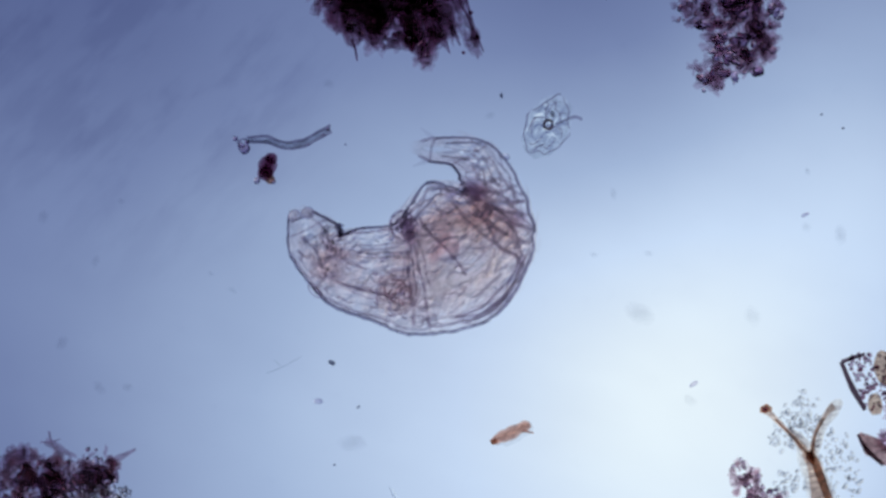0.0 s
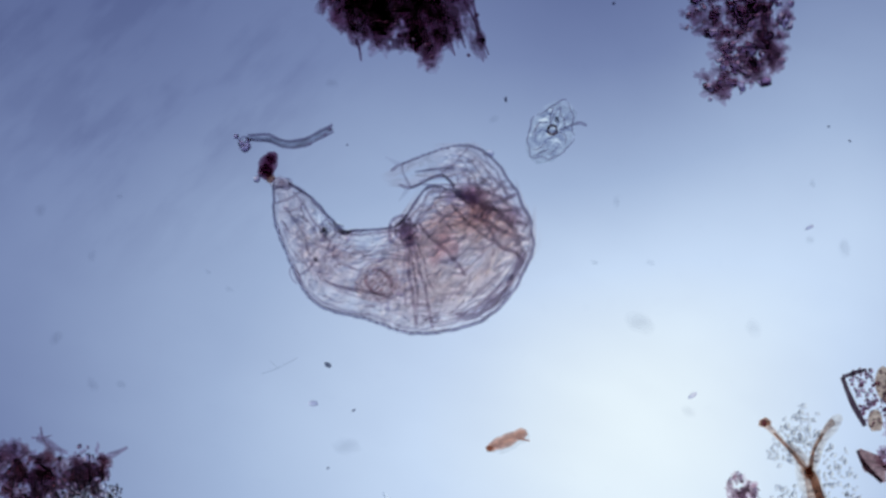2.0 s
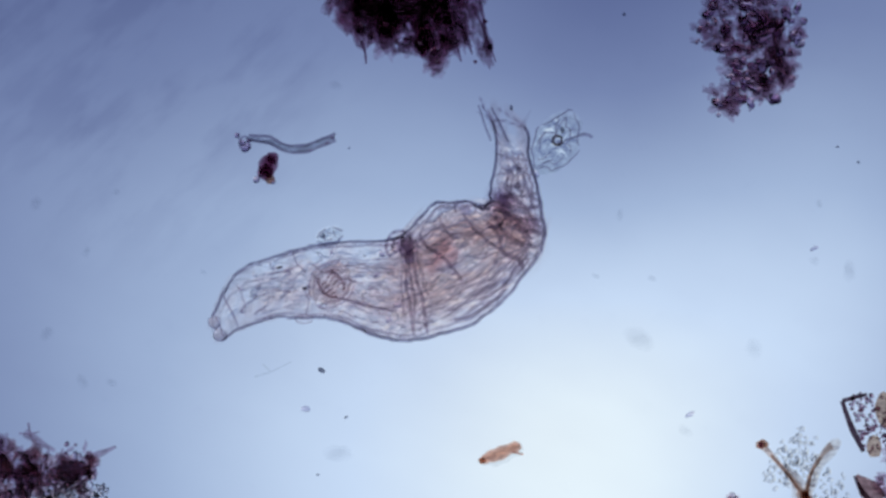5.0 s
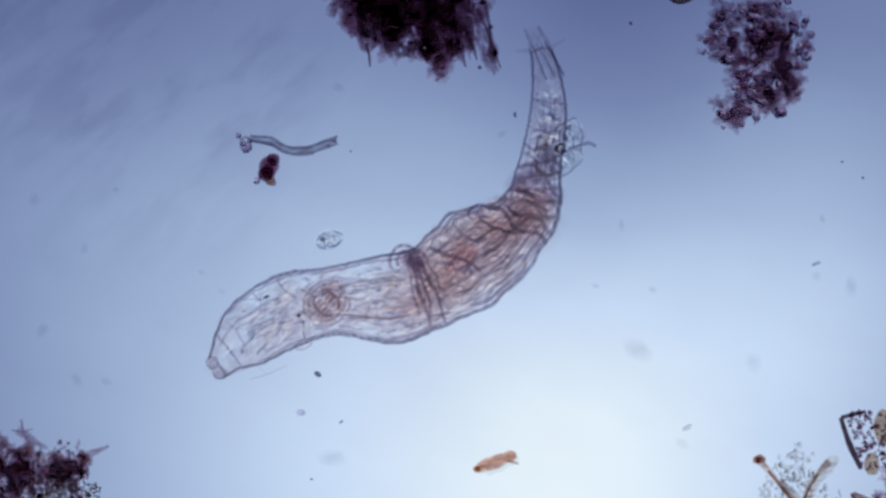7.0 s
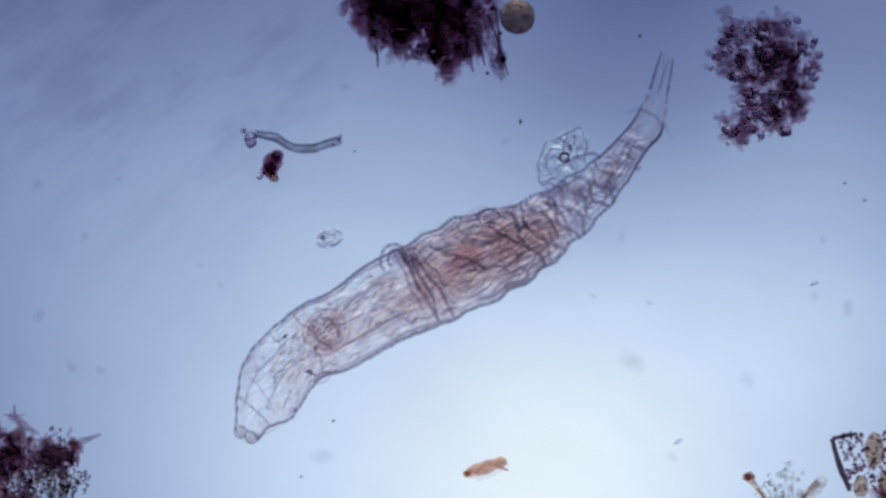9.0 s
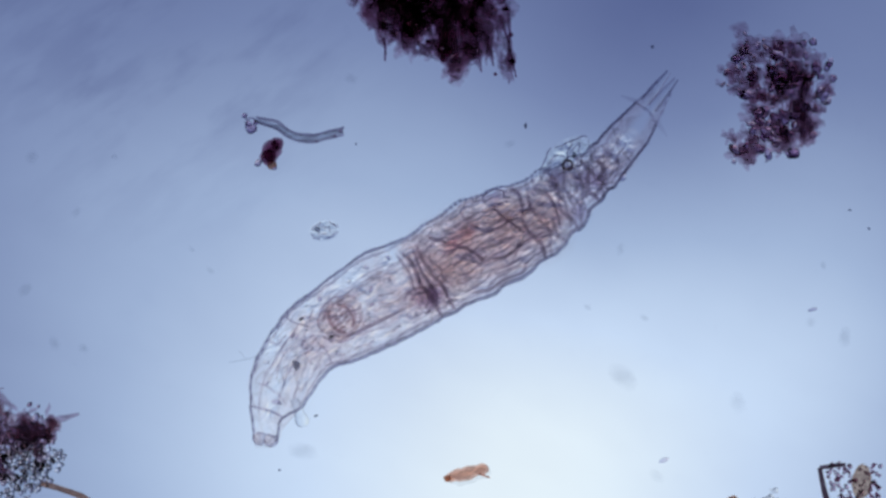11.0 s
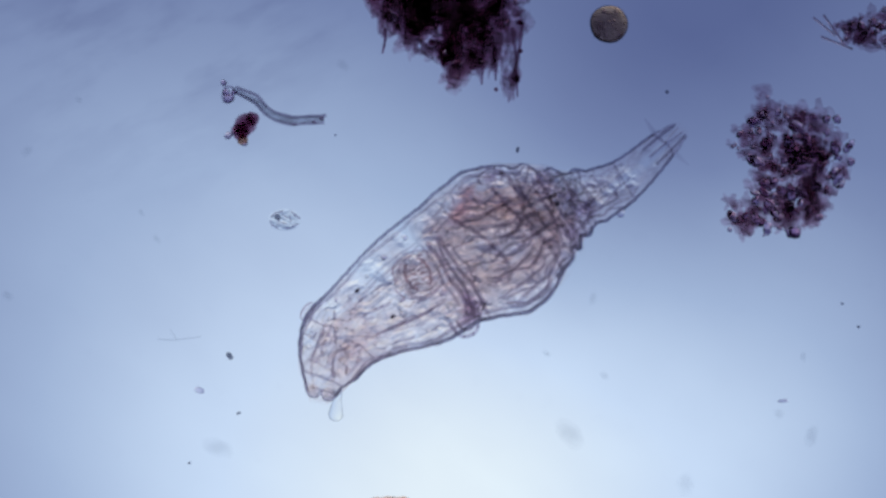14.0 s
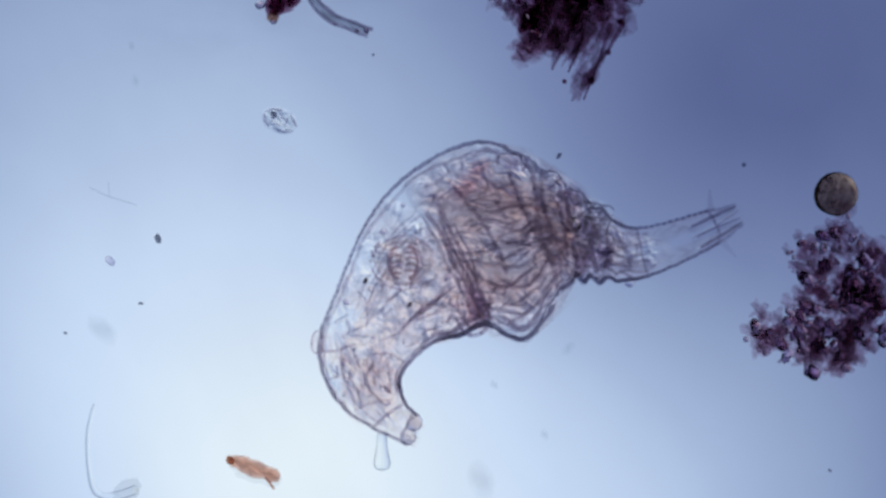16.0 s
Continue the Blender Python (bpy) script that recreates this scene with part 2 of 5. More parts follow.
FLAKE = wrinkled_tissue("crumpled_film", (0.97, 0.98, 0.97), (1.0, 1.0, 0.99), 1.2, 130, 0.75)
SPUR = fold_line("spur", (0.78, 0.76, 0.80), (0.92, 0.91, 0.93), 160, False)
TUBE_WALL = fold_line("tube_wall", (0.50, 0.46, 0.54), (0.82, 0.80, 0.84), 260, False)
THREAD = fold_line("clear_thread", (0.66, 0.63, 0.69), (0.88, 0.86, 0.89), 160, False)
RIDGE = clear("clear_ridge", (0.80, 0.76, 0.84), (0.95, 0.93, 0.96), 1.042, 90)
ROLL = clear("skin_roll", (0.93, 0.90, 0.92), (1.0, 0.98, 0.99), 1.12, 120)
HEAD_LOBE = clear("head_lobe", (0.935, 0.91, 0.92), (0.98, 0.955, 0.96), 1.02, 110, lines=0.2, line_scale=140)
MASTAX = stain("mastax", (0.90, 0.82, 0.80), (0.96, 0.90, 0.88), 120, lines=0.25, line_scale=110)
JAW = fold_line("jaw", (0.46, 0.32, 0.38), (0.66, 0.52, 0.56), 120, False)
PIGMENT = stain("pigment", (0.22, 0.19, 0.24), (0.36, 0.32, 0.36), 90, soft=1.0)
HYALINE = clear("hyaline", (0.95, 0.955, 0.96), (0.985, 0.99, 0.99), 1.025, 60)
DROPLET = clear("droplet", (0.94, 0.91, 0.92), (0.99, 0.98, 0.98), 1.055, 60)
TUBE_FILL = stain("tube_filling", (0.70, 0.71, 0.75), (0.86, 0.865, 0.885), 120, lines=0.2, line_scale=140)
PALE_BROWN = stain("pale_brown", (0.88, 0.78, 0.72), (0.96, 0.89, 0.84), 60, lines=0.25, line_scale=90)
CLUMP_DARK = stain("dark_detritus", (0.56, 0.33, 0.42), (0.94, 0.83, 0.87), 90, True, lines=0.4, line_scale=120, soft=3.0)
CLUMP_BROWN = stain("red_brown_detritus", (0.52, 0.28, 0.31), (0.93, 0.80, 0.80), 90, True, lines=0.4, line_scale=120, soft=3.0)
CLUMP_MATRIX = stain("detritus_matrix", (0.68, 0.52, 0.60), (0.97, 0.90, 0.93), 80, True, lines=0.5, line_scale=110, soft=2.0)
CLUMP_GRAIN = clear("detritus_grain", (0.56, 0.42, 0.50), (0.95, 0.89, 0.92), 1.08, 70, True)
CLUMP_BEAD = clear("detritus_bead", (0.62, 0.50, 0.62), (0.90, 0.82, 0.90), 1.07, 70)
CLUMP_FILM = stain("detritus_film", (0.70, 0.60, 0.66), (0.92, 0.85, 0.88), 90, True, lines=0.25, line_scale=90, soft=1.5)
CLUMP_RED = stain("red_detritus", (0.32, 0.12, 0.23), (0.56, 0.32, 0.43), 90, False, lines=0.3, line_scale=150, soft=0.8)
CLUMP_GREY = clear("grey_detritus", (0.90, 0.87, 0.88), (1.0, 0.98, 0.98), 1.09, 90, True)
CLEAR_GRIT = clear("clear_grit", (0.94, 0.93, 0.92), (1.0, 0.99, 0.98), 1.045, 90, True)
BROWN = stain("brown_stalk", (0.62, 0.42, 0.34), (0.86, 0.70, 0.60), 60, False, 0.04, (0.25, 0.12, 0.05), lines=0.3, line_scale=70)
ORANGE = stain("orange_cell", (0.90, 0.58, 0.47), (0.97, 0.77, 0.68), 80, False, 0.04, (0.6, 0.28, 0.1), lines=0.35, line_scale=120, soft=0.7)
CREAM = stain("cream_sheath", (0.90, 0.85, 0.80), (0.97, 0.94, 0.90), 70, lines=0.3, line_scale=90, soft=0.6)
OLIVE = stain("olive_cell", (0.74, 0.61, 0.52), (0.85, 0.73, 0.63), 120, True, lines=0.25, line_scale=110)
CELL_BODY = stain("cell_body", (0.60, 0.50, 0.44), (0.80, 0.70, 0.62), 70, True, lines=0.3, line_scale=120)
DARK_BAR = stain("dark_bar", (0.28, 0.21, 0.25), (0.50, 0.42, 0.46), 140, False, 0.1, (0.05, 0.035, 0.04))
FAINT = stain("faint_speck", (0.90, 0.905, 0.915), (0.95, 0.955, 0.96), 60)
VEIL = stain("faint_veil", (0.962, 0.964, 0.968), (0.985, 0.986, 0.988), 60)
LEAF = stain("brown_leaf", (0.56, 0.38, 0.37), (0.80, 0.66, 0.63), 90, lines=0.4, line_scale=110)
FIBRE = stain("purple_fibre", (0.60, 0.46, 0.55), (0.80, 0.70, 0.76), 90, lines=0.3, line_scale=150)
SPECK = stain("dark_speck", (0.42, 0.43, 0.48), (0.64, 0.64, 0.69), 60, False, 0.04, (0.04, 0.04, 0.05))


# ---- mesh helpers ----
def mesh(name, verts, faces, material, smooth=True):
    me = bpy.data.meshes.new(name)
    me.from_pydata([tuple(v) for v in verts], [], faces)
    me.materials.append(material)
    if smooth:
        me.polygons.foreach_set("use_smooth", [True] * len(me.polygons))
    me.update()
    return me


def part(name, data, parent, label="", kind="", m=None):
    ob = new(name, data)
    ob.parent = parent
    if m is not None:
        ob.matrix_basis = m
    return tagged(ob, label=label, kind=kind)


def thing(name, at, label, category, group=""):
    ob = new(name)
    ob.location = at
    ob.empty_display_size = 0.01
    return tagged(ob, label=label, category=category, group=group)


def ball_data(sub):
    bm = bmesh.new()
    bmesh.ops.create_icosphere(bm, subdivisions=sub, radius=1)
    v = np.array([p.co[:] for p in bm.verts])
    f = [[p.index for p in q.verts] for q in bm.faces]
    bm.free()
    return v, f


BALL1, BALL2, BALL3 = ball_data(1), ball_data(2), ball_data(3)


def lumpy(size, seed, sub=2, rough=0.2, freq=1.2):
    """An uneven pebble of half sizes size."""
    base, f = (BALL1, BALL2, BALL3)[sub - 1]
    v = [p * (1 + rough * noise.noise(Vector(p) * freq + Vector((seed * 7.3, seed * 3.1, seed)))) for p in base]
    return np.array(v) * np.array(size), f


def tube(points, radii, sides=6):
    """A tube along points, closed at both ends."""
    pts = [Vector(p) for p in points]
    verts, faces = [], []
    for i, p in enumerate(pts):
        d = (pts[min(i + 1, len(pts) - 1)] - pts[max(i - 1, 0)]).normalized()
        up = Vector((0, 0, 1)) if abs(d.z) < 0.9 else Vector((1, 0, 0))
        a = d.cross(up).normalized()
        b = a.cross(d)
        for k in range(sides):
            w = 2 * math.pi * k / sides
            verts.append(p + (a * math.cos(w) + b * math.sin(w)) * radii[i])
    for i in range(len(pts) - 1):
        for k in range(sides):
            q = (k + 1) % sides
            faces.append([i * sides + k, i * sides + q, (i + 1) * sides + q, (i + 1) * sides + k])
    faces.append(list(range(sides))[::-1])
    faces.append([(len(pts) - 1) * sides + k for k in range(sides)])
    return verts, faces


def ridge_tube(points, radii, sides=8):
    """A ridge along points: the upper half of a tube, open below."""
    half = sides // 2
    verts, faces, pts = [], [], [Vector(p) for p in points]
    for i, p in enumerate(pts):
        d = (pts[min(i + 1, len(pts) - 1)] - pts[max(i - 1, 0)]).normalized()
        a = d.cross(Vector((0, 0, 1))).normalized()
        for k in range(half + 1):
            w = math.pi * k / half
            verts.append(p + (a * math.cos(w) + Vector((0, 0, math.sin(w)))) * radii[i])
    n = half + 1
    for i in range(len(pts) - 1):
        for k in range(half):
            faces.append([i * n + k, i * n + k + 1, (i + 1) * n + k + 1, (i + 1) * n + k])
    return verts, faces


def vault(lx, ly, lz, seed, rough=0.16):
    """A vaulted plate, open below."""
    n, rings = 20, 7
    verts, faces = [(0, 0, lz)], []
    for j in range(1, rings + 1):
        e = math.pi / 2 * (1 - j / (rings - 1.0)) if j < rings else -0.25
        for k in range(n):
            w = 2 * math.pi * k / n
            g = 1 + rough * noise.noise(Vector((math.cos(w) * 1.5 + seed, math.sin(w) * 1.5, seed * 2.1)))
            verts.append((lx * math.cos(e) * math.cos(w) * g, ly * math.cos(e) * math.sin(w) * g, lz * math.sin(e)))
    for k in range(n):
        faces.append([0, 1 + k, 1 + (k + 1) % n])
    for j in range(rings - 1):
        for k in range(n):
            q = (k + 1) % n
            faces.append([1 + j * n + k, 1 + (j + 1) * n + k, 1 + (j + 1) * n + q, 1 + j * n + q])
    return verts, faces


def sheet(lx, ly, lz, seed, rough=0.3):
    """A low lens with an uneven rim, thickest in the middle."""
    n, rings = 22, 6
    verts, faces = [(0, 0, lz)], [[0, 1 + k, 1 + (k + 1) % n] for k in range(n)]
    for j in range(1, rings + 1):
        e = j / rings
        for k in range(n):
            w = 2 * math.pi * k / n
            g = 1 + rough * e * noise.noise(Vector((math.cos(w) * 1.7 + seed, math.sin(w) * 1.7, seed * 2.1)))
            verts.append((lx * e * math.cos(w) * g, ly * e * math.sin(w) * g, lz * (1 - e * e)))
    for j in range(rings - 1):
        for k in range(n):
            q = (k + 1) % n
            faces.append([1 + j * n + k, 1 + (j + 1) * n + k, 1 + (j + 1) * n + q, 1 + j * n + q])
    return verts, faces


def pad(lx, ly, lz, seed):
    """A low cushion of soft tissue with an uneven crest."""
    n = 8
    v = []
    for i in range(n + 1):
        for k in range(n + 1):
            x, y = i / n * 2 - 1, k / n * 2 - 1
            g = 1 + 0.25 * noise.noise(Vector((x * 1.3 + seed, y * 1.3, seed * 1.7)))
            v.append((lx * x * math.sqrt(1 - y * y / 2), ly * y * math.sqrt(1 - x * x / 2), lz * (1 - x * x) * (1 - y * y) * g))
    return v, [[i * (n + 1) + k, (i + 1) * (n + 1) + k, (i + 1) * (n + 1) + k + 1, i * (n + 1) + k + 1] for i in range(n) for k in range(n)]


def joined(pieces):
    verts, faces = [], []
    for v, f in pieces:
        n = len(verts)
        verts.extend(tuple(p) for p in v)
        faces.extend([[i + n for i in q] for q in f])
    return verts, faces


def turned(vf, m):
    return [m @ Vector(p) for p in vf[0]], vf[1]


def slab(x0, y0, z0, x1, y1, z1):
    v = [(x, y, z) for z in (z0, z1) for y in (y0, y1) for x in (x0, x1)]
    return v, [[0, 2, 3, 1], [4, 5, 7, 6], [0, 1, 5, 4], [1, 3, 7, 5], [3, 2, 6, 7], [2, 0, 4, 6]]


# ---- the setting: slide, lamp and the housing round it ----
slide = tagged(new("slide", mesh("slide", *slab(-1.3, -1.0, -0.05, 1.3, 1.0, 0.0), GLASS, False)),
               "clear glass microscope slide under the water", "slide", kind="structure")
slide.visible_shadow = False


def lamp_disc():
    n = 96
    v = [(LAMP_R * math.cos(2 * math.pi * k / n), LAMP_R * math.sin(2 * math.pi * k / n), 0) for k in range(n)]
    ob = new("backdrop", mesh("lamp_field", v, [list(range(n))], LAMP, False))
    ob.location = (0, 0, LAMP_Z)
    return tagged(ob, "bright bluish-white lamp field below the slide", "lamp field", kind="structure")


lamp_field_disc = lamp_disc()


def ring_wall(name, rings, material, label, category):
    """A turned part: rings of (radius, height) joined round the optical axis."""
    n, v, f = 72, [], []
    for r, z in rings:
        v += [(r * math.cos(2 * math.pi * k / n), r * math.sin(2 * math.pi * k / n), z) for k in range(n)]
    m = len(rings)
    for i in range(m):
        j = (i + 1) % m
        for k in range(n):
            q = (k + 1) % n
            f.append([i * n + k, i * n + q, j * n + q, j * n + k])
    return tagged(new(name, mesh(name, v, f, material, False)), label, category, kind="structure")


ring_wall("stage", [(0.86, -0.055), (1.9, -0.055), (1.9, -0.35), (0.92, -0.35)], BLACK_METAL, "matt black metal microscope stage with a round opening", "stage")
ring_wall("lamp_housing", [(0.98, -2.70), (0.98, -1.5), (1.06, -1.5), (1.06, -2.70)], BLACK_METAL, "matt black metal lamp housing below the stage", "housing")


# ---- detritus ----
def blobs_in(rng, discs, n):
    """n places inside a union of discs (u, v, radius), denser towards the middles."""
    area = [d[2] ** 2 for d in discs]
    out = []
    for d in rng.choices(discs, area, k=n):
        r, w = d[2] * rng.random() ** 0.6, rng.random() * 2 * math.pi
        out.append((d[0] + r * math.cos(w), d[1] + r * math.sin(w), r / d[2]))
    return out


def clump(name, label, discs, seed, dark=200, grains=160, big=24, size=9.0, height=0.05, dark_mat=None, grain_mat=None, drawn=1.0, veils=16):
    rng = random.Random(seed)
    cu = sum(d[0] for d in discs) / len(discs)
    cv = sum(d[1] for d in discs) / len(discs)
    base = spot(cu, cv)
    top = thing(name, base, label, "detritus", "clumps of detritus")
    soft, loose = [], []
    for k, (u, v, e) in enumerate(blobs_in(rng, discs, dark)):
        s = size * UNIT * rng.uniform(0.7, 1.9)
        q = (s * rng.uniform(0.45, 1.2), s * rng.uniform(0.6, 1.3) * drawn, s * rng.uniform(0.3, 0.7))
        m = Matrix.Translation(spot(u, v, q[2] + rng.random() ** 2 * height * (1 - e * 0.8)) - base) @ pose(0, 0, 0, 0, 0, rng.uniform(-180, 180) / drawn ** 2)
        (soft if k % 2 else loose).append(turned(vault(*q, rng.random() * 50, 0.45), m @ Matrix.Translation((0, 0, -q[2] * 0.6))))
    # faint veils round the clump stand in for its out-of-focus edge
    film = []
    for k in range(veils):
        d = rng.choice(discs)
        w = rng.random() * 2 * math.pi
        g = d[2] * rng.uniform(0.35, 0.6) * UNIT
        for j in (1.0, 0.75):
            film.append(turned(sheet(g * j, g * j * rng.uniform(0.6, 1.0), 0.001, rng.random() * 40, 0.9), Matrix.Translation(spot(d[0] + d[2] * 0.85 * math.cos(w), d[1] + d[2] * 0.85 * math.sin(w), 0.004) - base) @ pose(0, 0, 0, 0, 0, rng.uniform(0, 360))))
    if film:
        part("film", mesh("film", *joined(film), CLUMP_FILM), top, "thin purplish veils put in for the clump's blurred edge", "stuff")
    part("mass", mesh("mass", *joined(soft), dark_mat or CLUMP_DARK), top, "dark purple-brown matted matter", "stuff")
    part("matrix", mesh("matrix", *joined(loose), CLUMP_MATRIX), top, "", "stuff")
    small = []
    for u, v, e in blobs_in(rng, [(a, b, r * 1.06) for a, b, r in discs], grains):
        s = min(size, 8) * UNIT * rng.uniform(0.25, 0.6)
        m = Matrix.Translation(spot(u, v, s + rng.random() * height) - base) @ pose(0, 0, 0, rng.uniform(0, 90), 0, rng.uniform(0, 360))
        small.append(turned(lumpy((s * rng.uniform(0.8, 1.8), s, s), rng.random() * 50, 2, 0.35), m))
    part("grit", mesh("grit", *joined(small), grain_mat or CLUMP_GRAIN), top, "", "stuff")
    for u, v, e in blobs_in(rng, [(a, b, r * 1.08) for a, b, r in discs], big):
        s = min(size, 8) * UNIT * rng.uniform(0.5, 0.9)
        d = mesh("granule", *lumpy((s * rng.uniform(0.8, 1.6), s, s * 0.8), rng.random() * 50, 2, 0.35), grain_mat or CLUMP_GRAIN)
        part("granule", d, top, m=Matrix.Translation(spot(u, v, s + rng.random() * height * 1.1) - base) @ pose(0, 0, 0, 0, 0, rng.uniform(0, 360)))
    return top


def strand_part(name, parent, places, radii, material, label="", sides=8, wander=0.35):
    """A rounded strand through places, with a slightly uneven course."""
    o = parent.location
    pts, rad, n = [], [], len(places) - 1
    p = [spot(*q) - o for q in places]
    for i in range(n):
        for k in range(4 if i < n - 1 else 5):
            f = k / 4
            a, b, c, d = p[max(i - 1, 0)], p[i], p[i + 1], p[min(i + 2, n)]
            q = 0.5 * (2 * b + (c - a) * f + (2 * a - 5 * b + 4 * c - d) * f * f + (3 * b - a - 3 * c + d) * f ** 3)
            r = radii[i] + (radii[i + 1] - radii[i]) * f
            w = noise.noise_vector(Vector((o.x * 31 + i + f, o.y * 17, len(name)))) * r * wander
            pts.append(q + Vector((w.x, w.y, 0)))
            rad.append(r * (1 + 0.25 * noise.noise(Vector((i * 2 + f * 2, o.x * 40, radii[0] * 900)))))
    return part(name, mesh(name, *tube(pts, rad, sides), material), parent, label)


def matted_clump():
    c = clump("detritus_clump", "dark purple-brown matted clump of plant detritus with stiff fibres",
              [(752, 0, 92), (800, 62, 46), (782, 98, 30), (690, 14, 60), (838, 18, 34), (740, -70, 130), (735, 60, 44), (794, 126, 16), (884, 104, 9), (640, 0, 34), (655, 40, 24), (672, 62, 16)],
              3, 420, 70, 22, 12, 0.06, drawn=1.7, veils=30)
    hem = []
    rng = random.Random(19)
    for u, v, e in blobs_in(rng, [(850, 50, 36), (868, 92, 24), (836, 96, 22), (884, 116, 14), (664, 70, 22), (720, 104, 20)], 46):
        g = UNIT * rng.uniform(9, 20)
        hem.append(turned(vault(g * 0.45, g * 1.5, g * 0.4, rng.random() * 40, 0.5), Matrix.Translation(spot(u, v, 0.012 + 0.01 * rng.random()) - c.location) @ pose(0, 0, 0, 0, 0, rng.uniform(0, 22))))
    part("hem", mesh("hem", *joined(hem), CLUMP_FILM), c, "thin translucent drawn-out hem of slime", "stuff")
    for a, b in (((816, 50), (838, 128)), ((838, 60), (858, 116)), ((862, 30), (899, 133)), ((665, 84), (669, 120)), ((876, 20), (884, 100)), ((690, 55), (700, 96))):
        strand_part("fibre", c, [(*a, 0.03), ((a[0] + b[0]) / 2 + 2, (a[1] + b[1]) / 2, 0.022), (*b, 0.004)], [0.0013, 0.0010, 0.0006], FIBRE)
    for u, v, a in ((884, 62, 5), (890, 108, 6), (771, 97, 15), (796, 128, 6), (872, 18, 6), (700, 66, 5), (742, 84, 6), (862, 132, 4), (770, 112, 7), (830, 12, 7)):
        part("bead", mesh("bead", *lumpy((a * UNIT, a * UNIT * 0.9, a * UNIT * 0.8), u, 2, 0.3), CLUMP_RED), c, "dark crimson bead", m=Matrix.Translation(spot(u, v, 0.02) - c.location))
    part("granule", mesh("granule", *lumpy((0.0045, 0.0075, 0.004), 4, 2, 0.4), CLUMP_DARK), c, m=Matrix.Translation(spot(886, 104, 0.01) - c.location))


def grainy_clump():
    c = clump("detritus_clump", "loose dark purple clump of grainy detritus",
              [(1322, 95, 54), (1345, 140, 60), (1375, 80, 48), (1405, 120, 42), (1296, 228, 30), (1335, 215, 38), (1300, 70, 24), (1268, 110, 24), (1430, 125, 18), (1385, 185, 36), (1355, 170, 50), (1290, 44, 10), (1285, 30, 6)],
              8, 230, 130, 30, 10.0, 0.05, veils=34)
    rng = random.Random(77)
    for u, v, e in blobs_in(rng, [(1335, 110, 84), (1385, 105, 62), (1290, 228, 34), (1350, 205, 46), (1280, 100, 32), (1395, 75, 40)], 56):
        s = UNIT * rng.uniform(4, 8)
        d = mesh("granule", *lumpy((s * rng.uniform(0.9, 2.0), s, s * 0.8), rng.random() * 50, 3, 0.7, 1.8), CLUMP_BEAD)
        part("granule", d, c, m=Matrix.Translation(spot(u, v, s + 0.035 + 0.02 * rng.random()) - c.location) @ pose(0, 0, 0, 0, 0, rng.uniform(0, 360)))


def corner_clump():
    c = clump("detritus_clump", "dark red-brown detritus with grey grains and pointed splinters",
              [(5, 800, 40), (55, 795, 34), (105, 790, 34), (-40, 810, 66), (15, 850, 55), (95, 825, 34), (132, 800, 14)], 15, 240, 110, 34, 10, 0.05, CLUMP_BROWN, veils=26)
    g = []
    rng = random.Random(4)
    for u, v, e in blobs_in(rng, [(70, 850, 55), (110, 835, 36), (40, 890, 70), (125, 860, 26), (150, 850, 14), (90, 870, 50)], 520):
        s = rng.uniform(2.2, 5.4) * UNIT
        g.append(turned(lumpy((s * 1.4, s, s), rng.random() * 40, 1, 0.4), Matrix.Translation(spot(u, v, s + rng.random() * 0.02) - c.location) @ pose(0, 0, 0, 0, 0, rng.uniform(0, 360))))
    part("grey_grit", mesh("grey_grit", *joined(g), CLUMP_GREY), c, "pale grey loose grains", "stuff")
    for pts, r in ((((118, 788), (150, 778), (180, 768)), 0.0032), (((20, 733), (45, 750), (72, 768)), 0.0036), (((28, 715), (30, 735), (36, 750)), 0.0010), (((10, 733), (28, 735), (48, 732)), 0.001)):
        strand_part("splinter", c, [(*p, 0.012) for p in pts], [r, r * 0.9, r * 0.4], CLUMP_FILM)


def far_clump():
    c = clump("detritus_clump", "small ragged purple clump beyond the others", [(1385, -102, 16), (1410, -112, 20), (1440, -120, 30), (1400, -88, 8)], 21, 40, 40, 10, 7, 0.03)
    for a, b in (((1330, -112), (1372, -92)), ((1345, -120), (1390, -82)), ((1350, -85), (1405, -78))):
        strand_part("fibre", c, [(*a, 0.01), (*b, 0.01)], [0.0008, 0.0006], CLUMP_GRAIN)


